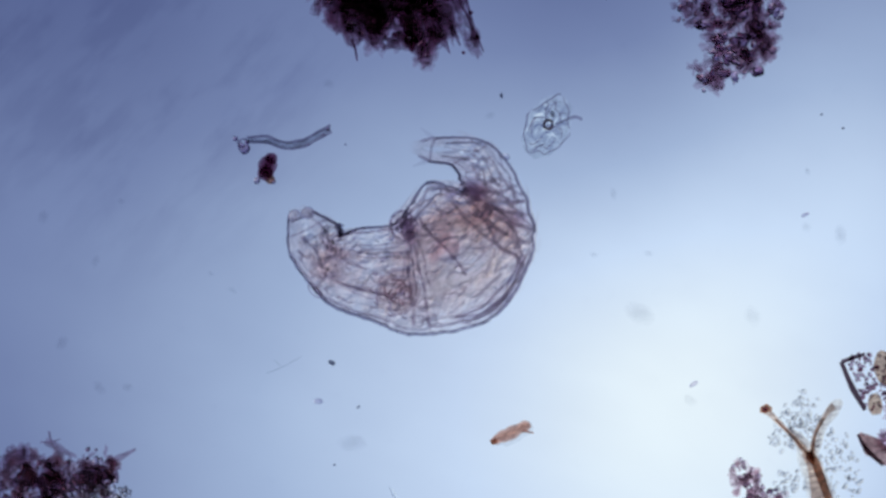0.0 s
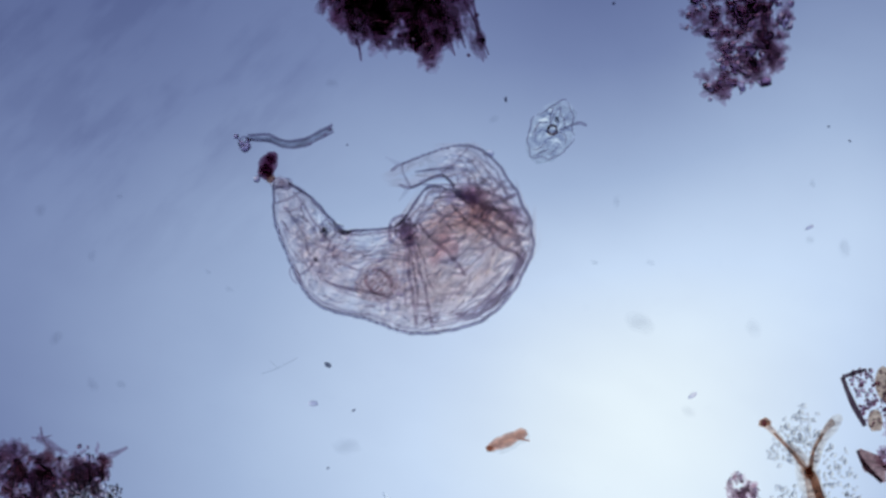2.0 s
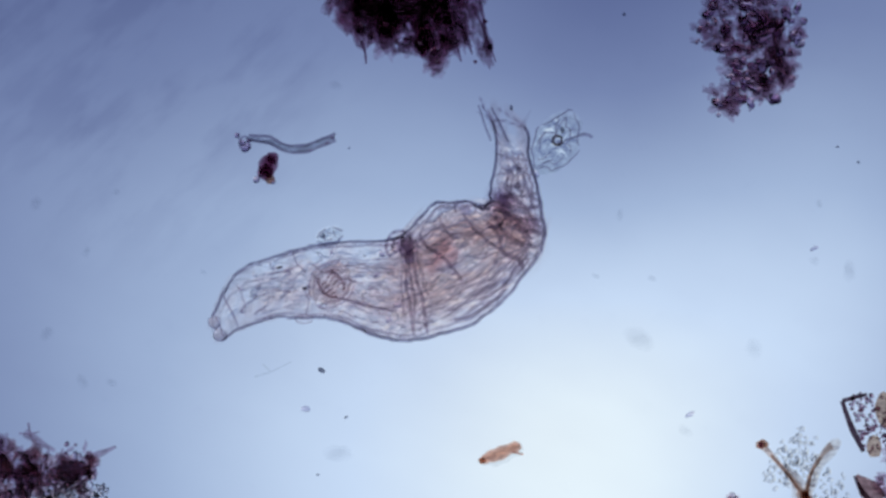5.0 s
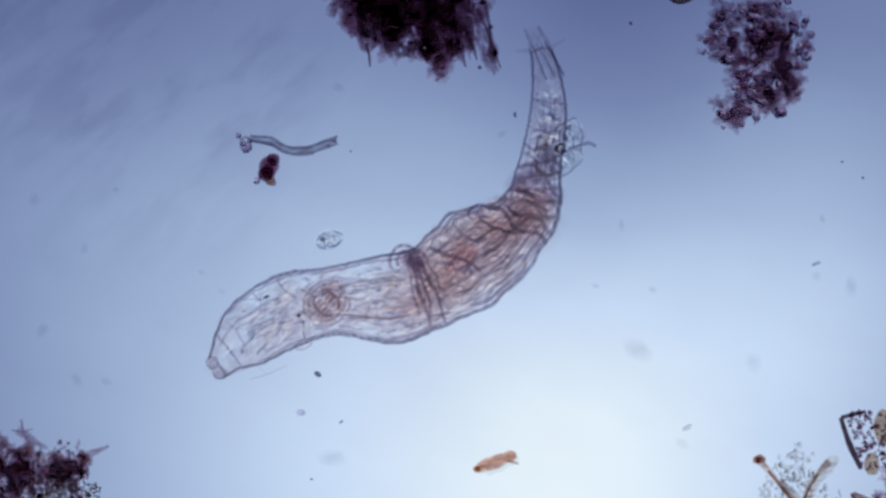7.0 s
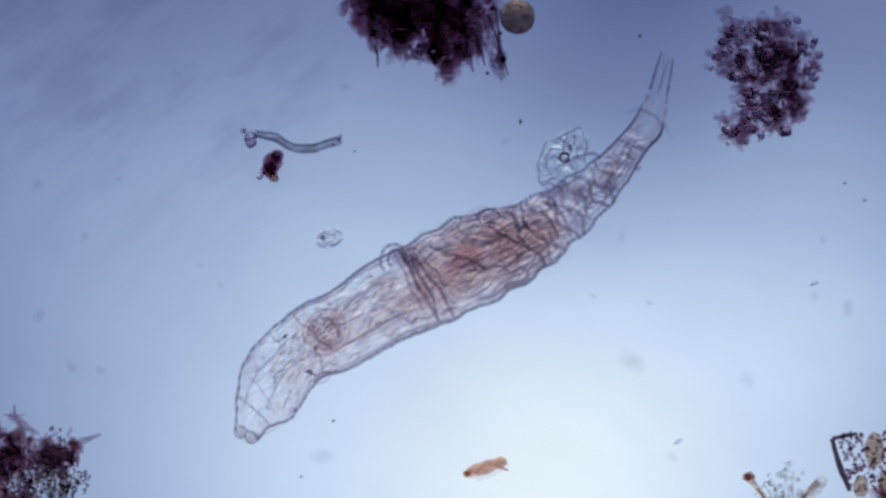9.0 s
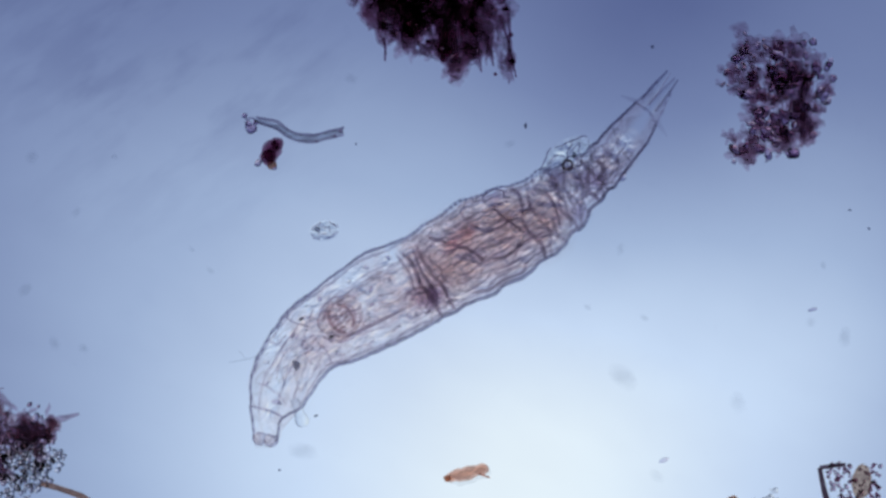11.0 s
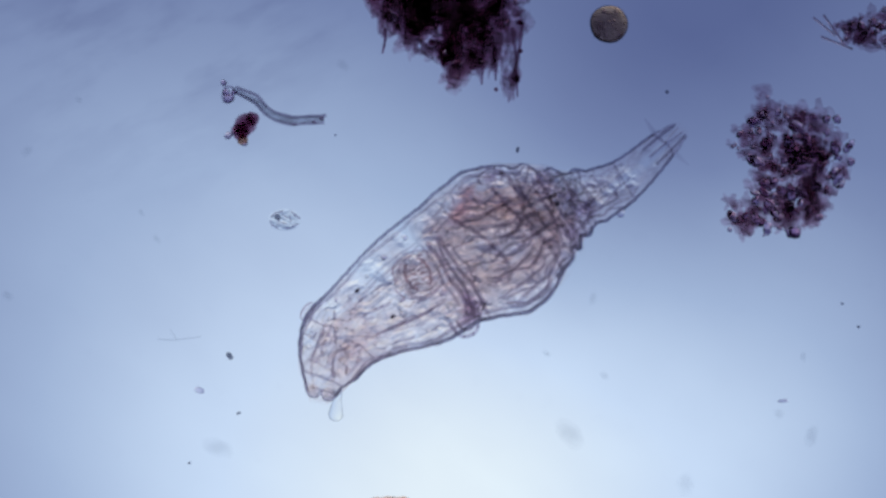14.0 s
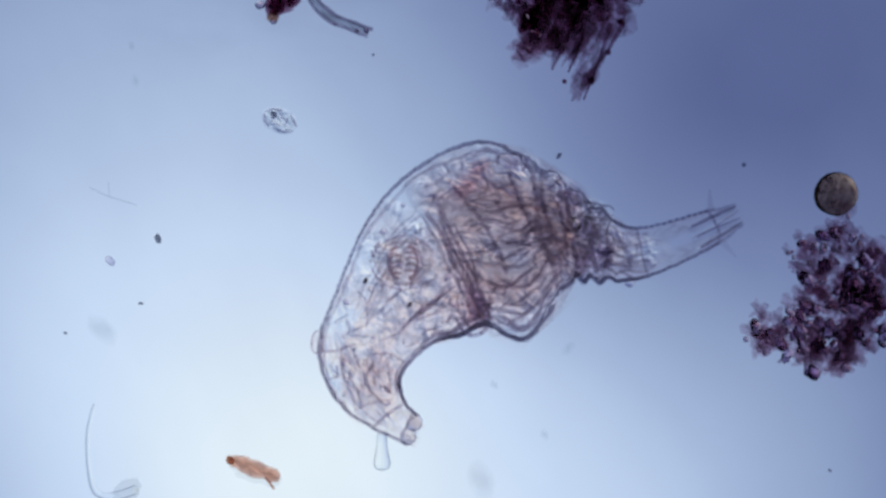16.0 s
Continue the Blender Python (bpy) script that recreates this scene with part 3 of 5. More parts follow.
def stalk():
    """The forked brown stalk with its loose grains."""
    c = thing("plant_stalk", spot(1390, 1000), "forked orange-brown plant stalk among clear grains", "plant fragment")
    strand_part("stem", c, [(1440, 1120, 0.012), (1405, 1040, 0.012), (1398, 985, 0.012), (1392, 945, 0.013), (1384, 930, 0.012)], [0.0066, 0.0062, 0.0054, 0.0042, 0.0026], PALE_BROWN, wander=0.5)
    strand_part("sheath", c, [(1446, 1120, 0.010), (1408, 1035, 0.010), (1396, 970, 0.010), (1384, 920, 0.010), (1362, 888, 0.010)], [0.0105, 0.0098, 0.0086, 0.0058, 0.0024], CREAM, "pale cream translucent sheath", wander=0.5)
    strand_part("sheath", c, [(1394, 940, 0.010), (1412, 898, 0.010), (1442, 862, 0.010), (1462, 846, 0.010)], [0.0040, 0.0036, 0.0046, 0.0030], CREAM, wander=0.7)
    strand_part("vein", c, [(1432, 1100, 0.022), (1412, 1010, 0.022), (1397, 950, 0.021), (1392, 938, 0.019)], [0.002, 0.0028, 0.0034, 0.002], BROWN, wander=0.6)
    part("joint", mesh("joint", *lumpy((0.0030, 0.0046, 0.003), 8, 3, 0.5), BROWN), c, m=Matrix.Translation(spot(1391, 940, 0.016) - c.location))
    strand_part("branch", c, [(1390, 938, 0.012), (1366, 900, 0.012), (1338, 862, 0.012), (1322, 843, 0.012)], [0.0026, 0.0018, 0.0019, 0.0028], PALE_BROWN, wander=0.6)
    strand_part("branch_vein", c, [(1388, 934, 0.016), (1364, 898, 0.016), (1337, 862, 0.016)], [0.0011, 0.0008, 0.0007], BROWN)
    strand_part("branch", c, [(1392, 942, 0.012), (1402, 905, 0.012), (1424, 872, 0.012), (1446, 852, 0.012)], [0.0022, 0.0015, 0.0017, 0.0028], PALE_BROWN, wander=0.6)
    strand_part("branch_vein", c, [(1394, 938, 0.016), (1404, 903, 0.016), (1425, 872, 0.016)], [0.0011, 0.0008, 0.0006], BROWN)
    part("bud", mesh("bud", *lumpy((0.0036, 0.0030, 0.003), 3, 3, 0.6), BROWN), c, m=Matrix.Translation(spot(1322, 843, 0.013) - c.location))
    part("bud_core", mesh("bud_core", *lumpy((0.0026, 0.0022, 0.0022), 6, 3, 0.5), CLUMP_RED), c, m=Matrix.Translation(spot(1321, 843, 0.015) - c.location))
    rng = random.Random(12)
    g = []
    for u, v, e in blobs_in(rng, [(1385, 870, 40), (1440, 930, 34), (1350, 900, 26), (1450, 985, 40), (1350, 985, 30), (1400, 840, 22), (1380, 880, 44)], 300):
        s = rng.uniform(1.8, 4.2) * UNIT
        g.append(turned(lumpy((s * 1.5, s, s), rng.random() * 40, 1, 0.4), Matrix.Translation(spot(u, v, s + 0.0005) - c.location) @ pose(0, 0, 0, 0, 0, rng.uniform(0, 360))))
    part("clear_grit", mesh("clear_grit", *joined(g), CLEAR_GRIT), c, "", "stuff")


def side_grains():
    clump("detritus_clump", "small loose heap of dark grains beside the stalk", [(1266, 950, 20), (1275, 985, 26), (1300, 1010, 30), (1290, 960, 12)], 31, 40, 90, 16, 6, 0.02, CLUMP_DARK, CLUMP_GRAIN)


def box_fragment():
    """A piece of leaf tissue with a dark straight edge and rows of grains."""
    c = thing("leaf_fragment", spot(1500, 830), "broken leaf fragment with a dark edge and grains", "plant fragment")
    strand_part("dark_edge", c, [(1471, 776, 0.006), (1483, 820, 0.006), (1503, 868, 0.006)], [0.0016, 0.0020, 0.0016], DARK_BAR, wander=0.2)
    strand_part("edge", c, [(1471, 776, 0.006), (1495, 771, 0.006), (1516, 767, 0.006)], [0.0016, 0.0014, 0.0012], DARK_BAR)
    rng = random.Random(5)
    for k in range(190):
        u, v = rng.uniform(1484, 1580), rng.uniform(764, 872)
        if (u - 1471) < (v - 776) * 0.36 + 6:
            continue
        s = rng.uniform(1.6, 4.8) * UNIT
        part("granule", mesh("granule", *lumpy((s * 1.3, s, s), k * 1.7, 1, 0.4), CLUMP_RED if k % 3 == 0 else CLUMP_GRAIN), c, m=Matrix.Translation(spot(u, v, s + 0.001) - c.location) @ pose(0, 0, 0, 0, 0, k * 47))
    for u, v, a in ((1545, 795, 0.012), (1522, 860, 0.008), (1570, 860, 0.012)):
        part("cell", mesh("cell", *lumpy((a * 0.62, a, 0.006), u, 2, 0.25), OLIVE), c, "olive-brown cell", m=Matrix.Translation(spot(u, v, 0.007) - c.location))
    c2 = thing("leaf_fragment", spot(1510, 945), "lens-shaped brown leaf fragment with a dark edge", "plant fragment")
    strand_part("dark_edge", c2, [(1484, 910, 0.006), (1496, 938, 0.006), (1522, 972, 0.006)], [0.0010, 0.0018, 0.0012], DARK_BAR)
    strand_part("blade", c2, [(1488, 908, 0.006), (1506, 932, 0.006), (1520, 950, 0.006), (1528, 972, 0.006)], [0.001, 0.0065, 0.0062, 0.001], LEAF, sides=10)
    clump("detritus_clump", "dark grains beside the leaf fragments", [(1545, 930, 22), (1570, 950, 36), (1600, 880, 50)], 41, 60, 60, 14, 7, 0.03)


bent_tube = None


def tube_and_grain():
    global bent_tube
    c = bent_tube = thing("empty_tube", spot(520, 252), "bent grey transparent tube with an open end", "plant fragment")
    for off, r in ((-6, 0.0011), (6, 0.0011)):
        strand_part("wall", c, [(452, 236 + off * 0.6, 0.006), (490, 246 + off, 0.006), (520, 262 + off, 0.006), (545, 265 + off, 0.006), (575, 256 + off, 0.006), (606, 246 + off, 0.006)],
                    [r, r * 1.3, r * 0.9, r * 1.3, r, r * 1.3], TUBE_WALL, wander=1.1)
    strand_part("filling", c, [(448, 238, 0.006), (490, 247, 0.006), (520, 262, 0.006), (545, 265, 0.006), (575, 256, 0.006), (604, 247, 0.006)],
                [0.0012, 0.0019, 0.0020, 0.0019, 0.0018, 0.0014], TUBE_FILL, sides=10)
    ring = [(444 + 9 * math.cos(a), 248 + 13 * math.sin(a), 0.006) for a in np.linspace(0, 6.0, 14)]
    strand_part("ring", c, ring, [0.0011] * 14, THREAD)
    for u, v, a in ((446, 254, 9), (440, 246, 6), (452, 243, 5), (600, 248, 4), (432, 232, 5), (560, 268, 3), (590, 256, 3)):
        part("grain", mesh("grain", *lumpy((a * UNIT, a * UNIT * 0.9, a * UNIT * 0.8), u, 2, 0.4), CLUMP_BEAD), c, "grey-violet grain in the tube", m=Matrix.Translation(spot(u, v, 0.008) - c.location))
    strand_part("lip", c, [(433, 228, 0.006), (437, 244, 0.006), (447, 252, 0.006)], [0.001, 0.0012, 0.001], THREAD)
    d = thing("red_grain", spot(481, 291), "dark red lumpy grain with small attached lumps", "detritus grain")
    for u, v, a, mat in ((482, 289, 19, CLUMP_RED), (477, 300, 15, CLUMP_RED), (491, 277, 12, CLUMP_RED), (484, 313, 8, BROWN), (460, 312, 6, CLUMP_GRAIN), (470, 304, 6, CLUMP_GRAIN), (488, 318, 5, CLUMP_GRAIN)):
        part("lump", mesh("lump", *lumpy((a * UNIT, a * UNIT * 1.1, a * UNIT * 0.8), u, 2, 0.4), mat), d, m=Matrix.Translation(spot(u, v, a * UNIT) - d.location))


def clear_flake():
    c = thing("clear_flake", spot(998, 281), "colourless crumpled transparent flake with a dark ring", "flake")
    part("film", mesh("film", *lumpy((58 * UNIT, 36 * UNIT, 0.004), 5, 3, 0.35, 1.6), FAINT), c, m=Matrix.Translation((-0.001, -0.001, 0.006)) @ pose(0, 0, 0, 0, 0, 55))
    part("crumpled_film", mesh("crumpled_film", *pad(62 * UNIT, 40 * UNIT, 0.0006, 4.0), FLAKE), c, m=Matrix.Translation((-0.001, -0.001, 0.011)) @ pose(0, 0, 0, 0, 0, 55))

    def rim(w, f):
        e = 56 * math.cos(w) * (1 + 0.10 * math.sin(3 * w + 1) + 0.05 * math.sin(7 * w))
        g = 37 * math.sin(w) * (1 + 0.12 * math.cos(4 * w) + 0.06 * math.sin(9 * w + 2))
        return 996 + f * (0.574 * e - 0.819 * g), 284 - f * (0.819 * e + 0.574 * g)
    for a, b in ((0.1, 1.3), (1.35, 2.5), (2.4, 3.7), (3.75, 4.9), (5.0, 6.3)):
        strand_part("crease", c, [(*rim(w, 1.0 + 0.03 * math.sin(9 * w)), 0.008) for w in np.linspace(a, b, 7)], [0.0004] + [0.0008] * 5 + [0.0004], THREAD, sides=6)
    for a, b, f, g in ((0.2, 0.9, 0.8, 0.3), (0.6, 1.0, 0.9, 0.35), (2.6, 3.2, 0.85, 0.4), (3.0, 3.6, 0.8, 0.6), (3.4, 4.4, 0.75, 0.7), (4.6, 5.2, 0.8, 0.3), (5.6, 6.0, 0.9, 0.4), (1.4, 2.2, 0.6, 0.7),
                       (0.9, 2.0, 0.4, 0.8), (5.2, 6.4, 0.6, 0.55), (2.9, 3.3, 0.95, 0.7), (0.0, 0.5, 0.5, 0.85)):
        strand_part("crease", c, [(*rim(a, f), 0.009), (*rim((a + b) / 2, (f + g) / 2 + 0.06), 0.010), (*rim(b, g), 0.009)], [0.0004, 0.0007, 0.0004], THREAD, sides=6)
    part("grain", mesh("grain", *lumpy((0.0016, 0.0024, 0.0016), 2, 2, 0.3), SPECK), c, m=Matrix.Translation(spot(1008, 262, 0.011) - c.location))
    ring = [(998 + 8 * math.cos(a), 280 + 8 * math.sin(a), 0.011) for a in np.linspace(0, 6.2, 16)]
    strand_part("ring", c, ring, [0.0009] * 16, DARK_BAR)
    strand_part("arm", c, [(1010, 282, 0.009), (1030, 276, 0.009), (1048, 272, 0.009), (1060, 280, 0.009)], [0.0008, 0.0009, 0.0016, 0.0012], THREAD)


def small_flake():
    c = thing("clear_flake", spot(583, 422), "small colourless transparent flake", "flake")
    part("film", mesh("film", *lumpy((22 * UNIT, 14 * UNIT, 0.003), 8, 2, 0.3), FAINT), c, m=Matrix.Translation((0, 0, 0.004)) @ pose(0, 0, 0, 0, 0, 15))
    part("crumpled_film", mesh("crumpled_film", *pad(27 * UNIT, 18 * UNIT, 0.0006, 7.0), FLAKE), c, m=Matrix.Translation((0, 0, 0.0075)) @ pose(0, 0, 0, 0, 0, 15))
    rng = random.Random(2)
    for k in range(12):
        w = k / 12 * 2 * math.pi
        f = 1.0 if k % 3 else 0.4
        p = (583 + 22 * f * math.cos(w), 422 - 14 * f * math.sin(w) - 4 * math.cos(w))
        q = math.atan2(14 * math.cos(w), -22 * math.sin(w)) + rng.uniform(-0.3, 0.3)
        strand_part("crease", c, [(p[0] - 6 * math.cos(q), p[1] + 6 * math.sin(q), 0.005), (p[0] + 6 * math.cos(q), p[1] - 6 * math.sin(q), 0.005)], [0.0007, 0.0007], THREAD, sides=6)
    part("grain", mesh("grain", *lumpy((0.002, 0.002, 0.002), 8, 2, 0.3), SPECK), c, m=Matrix.Translation(spot(571, 421, 0.007) - c.location))


def orange_rod():
    c = thing("orange_cell", spot(860, 829), "orange-brown rod-shaped algal cell lying alone", "algal cell")
    a = [(824, 840, 0.006), (836, 834, 0.006), (858, 828, 0.006), (884, 819, 0.006), (896, 815, 0.006)]
    strand_part("body", c, a, [0.0018, 0.0042, 0.0048, 0.0042, 0.0022], ORANGE, sides=10)
    strand_part("sheath", c, [(p[0] + 4, p[1] + 3, 0.006) for p in a], [0.002, 0.005, 0.0056, 0.0052, 0.002], FAINT, sides=10)
    part("grain", mesh("grain", *lumpy((0.0026, 0.0022, 0.0022), 1, 2, 0.3), BROWN), c, m=Matrix.Translation(spot(826, 838, 0.008) - c.location))
    strand_part("bristle", c, [(880, 826, 0.006), (900, 832, 0.006)], [0.0008, 0.0005], ORANGE)


def filament():
    c = thing("filament", spot(660, 940), "thin clear curved filament with a bud", "filament")
    strand_part("thread", c, [(628, 896, 0.003), (636, 915, 0.003), (655, 945, 0.003), (697, 988, 0.003), (725, 985, 0.003), (748, 952, 0.003)], [0.0008, 0.0011, 0.0012, 0.0016, 0.002, 0.0026], HYALINE)
    part("bud", mesh("bud", *lumpy((0.006, 0.009, 0.004), 3, 2, 0.3), FAINT), c, m=Matrix.Translation(spot(740, 965, 0.005) - c.location))
    d = thing("filament", spot(190, 915), "pale brown bent filament lying on the slide", "filament")
    strand_part("thread", d, [(120, 893, 0.004), (164, 904, 0.004), (200, 915, 0.004), (226, 934, 0.004), (232, 956, 0.004)], [0.002, 0.002, 0.002, 0.0022, 0.0018], BROWN)
    e = thing("filament", spot(465, 655), "short thin pale hair on the slide", "filament")
    strand_part("thread", e, [(432, 662, 0.002), (462, 655, 0.002), (500, 640, 0.002)], [0.0004, 0.0005, 0.0004], FAINT)
    strand_part("thread", e, [(448, 640, 0.002), (462, 655, 0.002)], [0.0004, 0.0004], FAINT)


def specks():
    rng = random.Random(77)
    faint = ((66, 328, 11), (1120, 642, 24), (1500, 546, 16), (1322, 673, 16), (127, 650, 13), (178, 655, 9), (571, 808, 22), (1150, 536, 8), (612, 155, 10), (150, 420, 10),
             (390, 505, 8), (70, 560, 12), (895, 250, 9), (1455, 425, 7), (1190, 810, 12), (1050, 525, 7), (1440, 525, 8), (210, 318, 6), (1100, 420, 10), (355, 470, 6))
    for u, v, r in faint:
        w, turn = rng.uniform(0.55, 0.9), rng.uniform(0, 180)
        veils = []
        for k in range(5):
            g = r * UNIT * (1.25 - 0.2 * k)
            veils.append(turned(vault(g, g * w, r * UNIT * (0.12 + 0.06 * k), u * 0.37), pose(0, 0, 0, 0, 0, turn + 6 * k)))
        ob = new("speck", mesh("speck", *joined(veils), VEIL))
        ob.location = spot(u, v, 0.002)
        tagged(ob, "faint blurred grey speck on the slide", "speck", "specks")
    for u, v, a, b in ((921, 216, 3, 5), (552, 659, 6.5, 5), (519, 725, 9, 5), (1442, 502, 9, 3), (1495, 325, 3, 2), (1530, 355, 3, 2), (628, 268, 2, 2), (1132, 64, 3, 3), (1200, 782, 9, 4), (590, 745, 4, 2), (533, 844, 3, 2)):
        ob = new("speck", mesh("speck", *lumpy((a * UNIT, b * UNIT, 2.5 * UNIT), u, 2, 0.4), SPECK if a < 9 else RIDGE))
        ob.location = spot(u, v, 2.5 * UNIT)
        ob.rotation_euler[2] = rng.uniform(-0.6, 0.6)
        tagged(ob, "tiny dark speck on the slide", "speck", "specks")


matted_clump()
grainy_clump()
corner_clump()
far_clump()
stalk()
side_grains()
box_fragment()
tube_and_grain()
clear_flake()
small_flake()
orange_rod()
filament()
specks()


# ---- the round swimming cell ----
def swimmer():
    c = thing("round_cell", spot(1700, 600, 0.012), "olive-brown round swimming cell with a granular body", "protozoan")
    r = 30 * UNIT
    part("body", mesh("body", *lumpy((r, r * 0.98, r * 0.8), 2, 3, 0.06), CELL_BODY), c)
    part("membrane", mesh("membrane", *lumpy((r * 1.04, r * 1.02, r * 0.84), 2, 3, 0.06), clear("membrane", (0.74, 0.68, 0.68), (0.88, 0.83, 0.80), 1.06, 80)), c)
    rng = random.Random(6)
    for k in range(24):
        w, q = rng.random() * 6.28, r * 0.85 * rng.random() ** 0.5
        s = rng.uniform(0.0008, 0.0018)
        part("granule", mesh("granule", *lumpy((s, s, s), k, 1, 0.3), RIDGE), c, m=Matrix.Translation((q * math.cos(w), q * math.sin(w), rng.uniform(0.0, 0.5) * r)))
    return c


cell = swimmer()

# ---- the rotifer ----
# Its outline at a number of moments, from the head to the foot: both flanks at eleven stations, and the tip of the toes.
POSTURES = []


def posture(t, upper, lower, tip):
    a = [spot(*p) for p in upper] + [spot(*tip)]
    b = [spot(*p) for p in lower] + [spot(*tip)]
    d = (a[10] - b[10]).normalized() * 6 * UNIT
    a[11], b[11] = a[11] + d, b[11] - d
    POSTURES.append((t, a, b))


def postures():
    posture(0.0, ((555, 382), (597, 413), (603, 430), (637, 424), (700, 425), (729, 399), (770, 358), (827, 382), (829, 364), (815, 331), (776, 318)),
            ((509, 386), (504, 453), (537, 515), (569, 555), (637, 590), (715, 626), (852, 612), (936, 509), (939, 407), (889, 303), (793, 278)), (753, 292))
    posture(0.8, ((531, 359), (559, 388), (601, 424), (632, 422), (699, 425), (724, 402), (769, 359), (822, 384), (823, 374), (802, 337), (753, 342)),
            ((494, 364), (492, 431), (520, 497), (555, 547), (633, 587), (722, 624), (853, 603), (938, 495), (928, 396), (868, 300), (748, 303)), (735, 315))
    posture(1.5, ((520, 326), (561, 371), (601, 422), (632, 424), (699, 425), (724, 405), (768, 360), (821, 380), (819, 373), (796, 340), (740, 351)),
            ((491, 323), (487, 389), (513, 479), (547, 547), (635, 585), (729, 621), (855, 599), (939, 490), (925, 392), (861, 296), (731, 309)), (716, 327))
    posture(3.0, ((504, 329), (553, 354), (604, 410), (623, 424), (694, 423), (721, 411), (766, 362), (817, 378), (810, 364), (784, 338), (728, 363)),
            ((466, 336), (477, 408), (505, 482), (546, 542), (624, 577), (717, 614), (846, 595), (936, 492), (913, 363), (834, 289), (715, 318)), (698, 344))
    posture(3.5, ((431, 369), (521, 380), (585, 408), (619, 423), (690, 422), (716, 414), (761, 365), (818, 376), (807, 357), (791, 331), (731, 333)),
            ((416, 403), (450, 437), (501, 497), (547, 547), (626, 582), (719, 620), (848, 588), (937, 479), (917, 362), (834, 284), (726, 298)), (716, 312))
    posture(3.8, ((367, 471), (438, 411), (560, 410), (604, 429), (685, 424), (713, 413), (761, 366), (827, 378), (829, 363), (810, 321), (770, 287)),
            ((374, 507), (450, 508), (518, 541), (583, 554), (646, 595), (725, 619), (849, 581), (940, 467), (917, 360), (873, 291), (783, 264)), (759, 274))
    posture(4.2, ((367, 521), (420, 449), (538, 425), (604, 433), (685, 429), (716, 417), (765, 370), (849, 389), (857, 373), (849, 327), (846, 277)),
            ((376, 564), (443, 545), (519, 551), (589, 560), (646, 598), (720, 619), (840, 583), (943, 485), (949, 395), (933, 344), (899, 274)), (868, 242))
    posture(6.5, ((363, 597), (406, 499), (498, 464), (578, 453), (669, 448), (734, 436), (802, 384), (873, 373), (891, 304), (911, 204), (909, 119)),
            ((384, 626), (450, 604), (521, 595), (592, 584), (681, 608), (752, 592), (874, 553), (964, 447), (970, 338), (961, 217), (960, 137)), (869, 57))
    posture(7.0, ((363, 623), (400, 539), (488, 483), (578, 472), (669, 456), (734, 444), (802, 387), (888, 366), (926, 293), (951, 194), (954, 109)),
            ((385, 657), (456, 634), (522, 605), (593, 588), (692, 607), (763, 586), (886, 531), (981, 415), (995, 316), (1010, 207), (990, 106)), (947, 44))
    posture(7.4, ((369, 665), (404, 567), (497, 498), (588, 484), (659, 466), (734, 444), (802, 390), (908, 361), (971, 278), (1029, 190), (1041, 111)),
            ((395, 691), (481, 670), (557, 623), (613, 605), (708, 605), (784, 576), (897, 521), (985, 439), (1034, 321), (1084, 203), (1071, 107)), (1060, 57))
    posture(7.8, ((380, 686), (410, 587), (507, 509), (598, 482), (659, 459), (735, 436), (812, 383), (923, 351), (1005, 278), (1062, 215), (1079, 155)),
            ((406, 709), (492, 679), (564, 631), (624, 608), (715, 599), (791, 570), (908, 516), (990, 438), (1064, 325), (1117, 216), (1111, 146)), (1076, 75))
    posture(8.4, ((393, 713), (417, 608), (513, 524), (599, 485), (656, 461), (730, 432), (806, 383), (916, 360), (1007, 301), (1068, 227), (1084, 167)),
            ((425, 735), (500, 699), (561, 645), (622, 618), (717, 600), (793, 573), (909, 515), (985, 456), (1062, 347), (1108, 272), (1129, 173)), (1086, 72))
    posture(9.0, ((418, 762), (435, 640), (520, 552), (590, 515), (650, 470), (720, 435), (810, 388), (920, 360), (1030, 300), (1090, 250), (1132, 195)),
            ((455, 778), (515, 740), (565, 670), (620, 650), (710, 600), (785, 570), (900, 515), (985, 455), (1080, 360), (1140, 270), (1172, 225)), (1180, 98))
    posture(11.5, ((505, 793), (488, 676), (528, 574), (582, 520), (655, 455), (730, 416), (823, 346), (927, 303), (1020, 245), (1065, 197), (1106, 154)),
            ((542, 794), (585, 722), (623, 654), (671, 630), (747, 599), (815, 544), (904, 487), (996, 410), (1057, 326), (1102, 273), (1144, 190)), (1173, 104))
    posture(12.5, ((555, 763), (530, 650), (547, 555), (609, 502), (686, 432), (755, 380), (834, 327), (918, 304), (1005, 237), (1065, 189), (1120, 137)),
            ((591, 762), (639, 662), (657, 621), (702, 599), (794, 566), (853, 513), (934, 466), (1017, 381), (1065, 315), (1121, 238), (1150, 176)), (1172, 100))
    posture(13.0, ((586, 724), (566, 626), (571, 549), (635, 498), (705, 413), (773, 366), (840, 310), (931, 283), (1000, 241), (1058, 192), (1123, 131)),
            ((625, 723), (668, 646), (685, 609), (730, 591), (828, 553), (881, 504), (965, 464), (1027, 385), (1070, 310), (1117, 248), (1155, 173)), (1170, 98))
    posture(13.5, ((626, 684), (608, 602), (614, 553), (658, 495), (721, 414), (785, 357), (841, 290), (925, 259), (1002, 237), (1068, 193), (1132, 136)),
            ((668, 689), (709, 637), (730, 603), (764, 586), (843, 554), (900, 508), (986, 465), (1037, 372), (1068, 318), (1120, 253), (1163, 167)), (1174, 103))
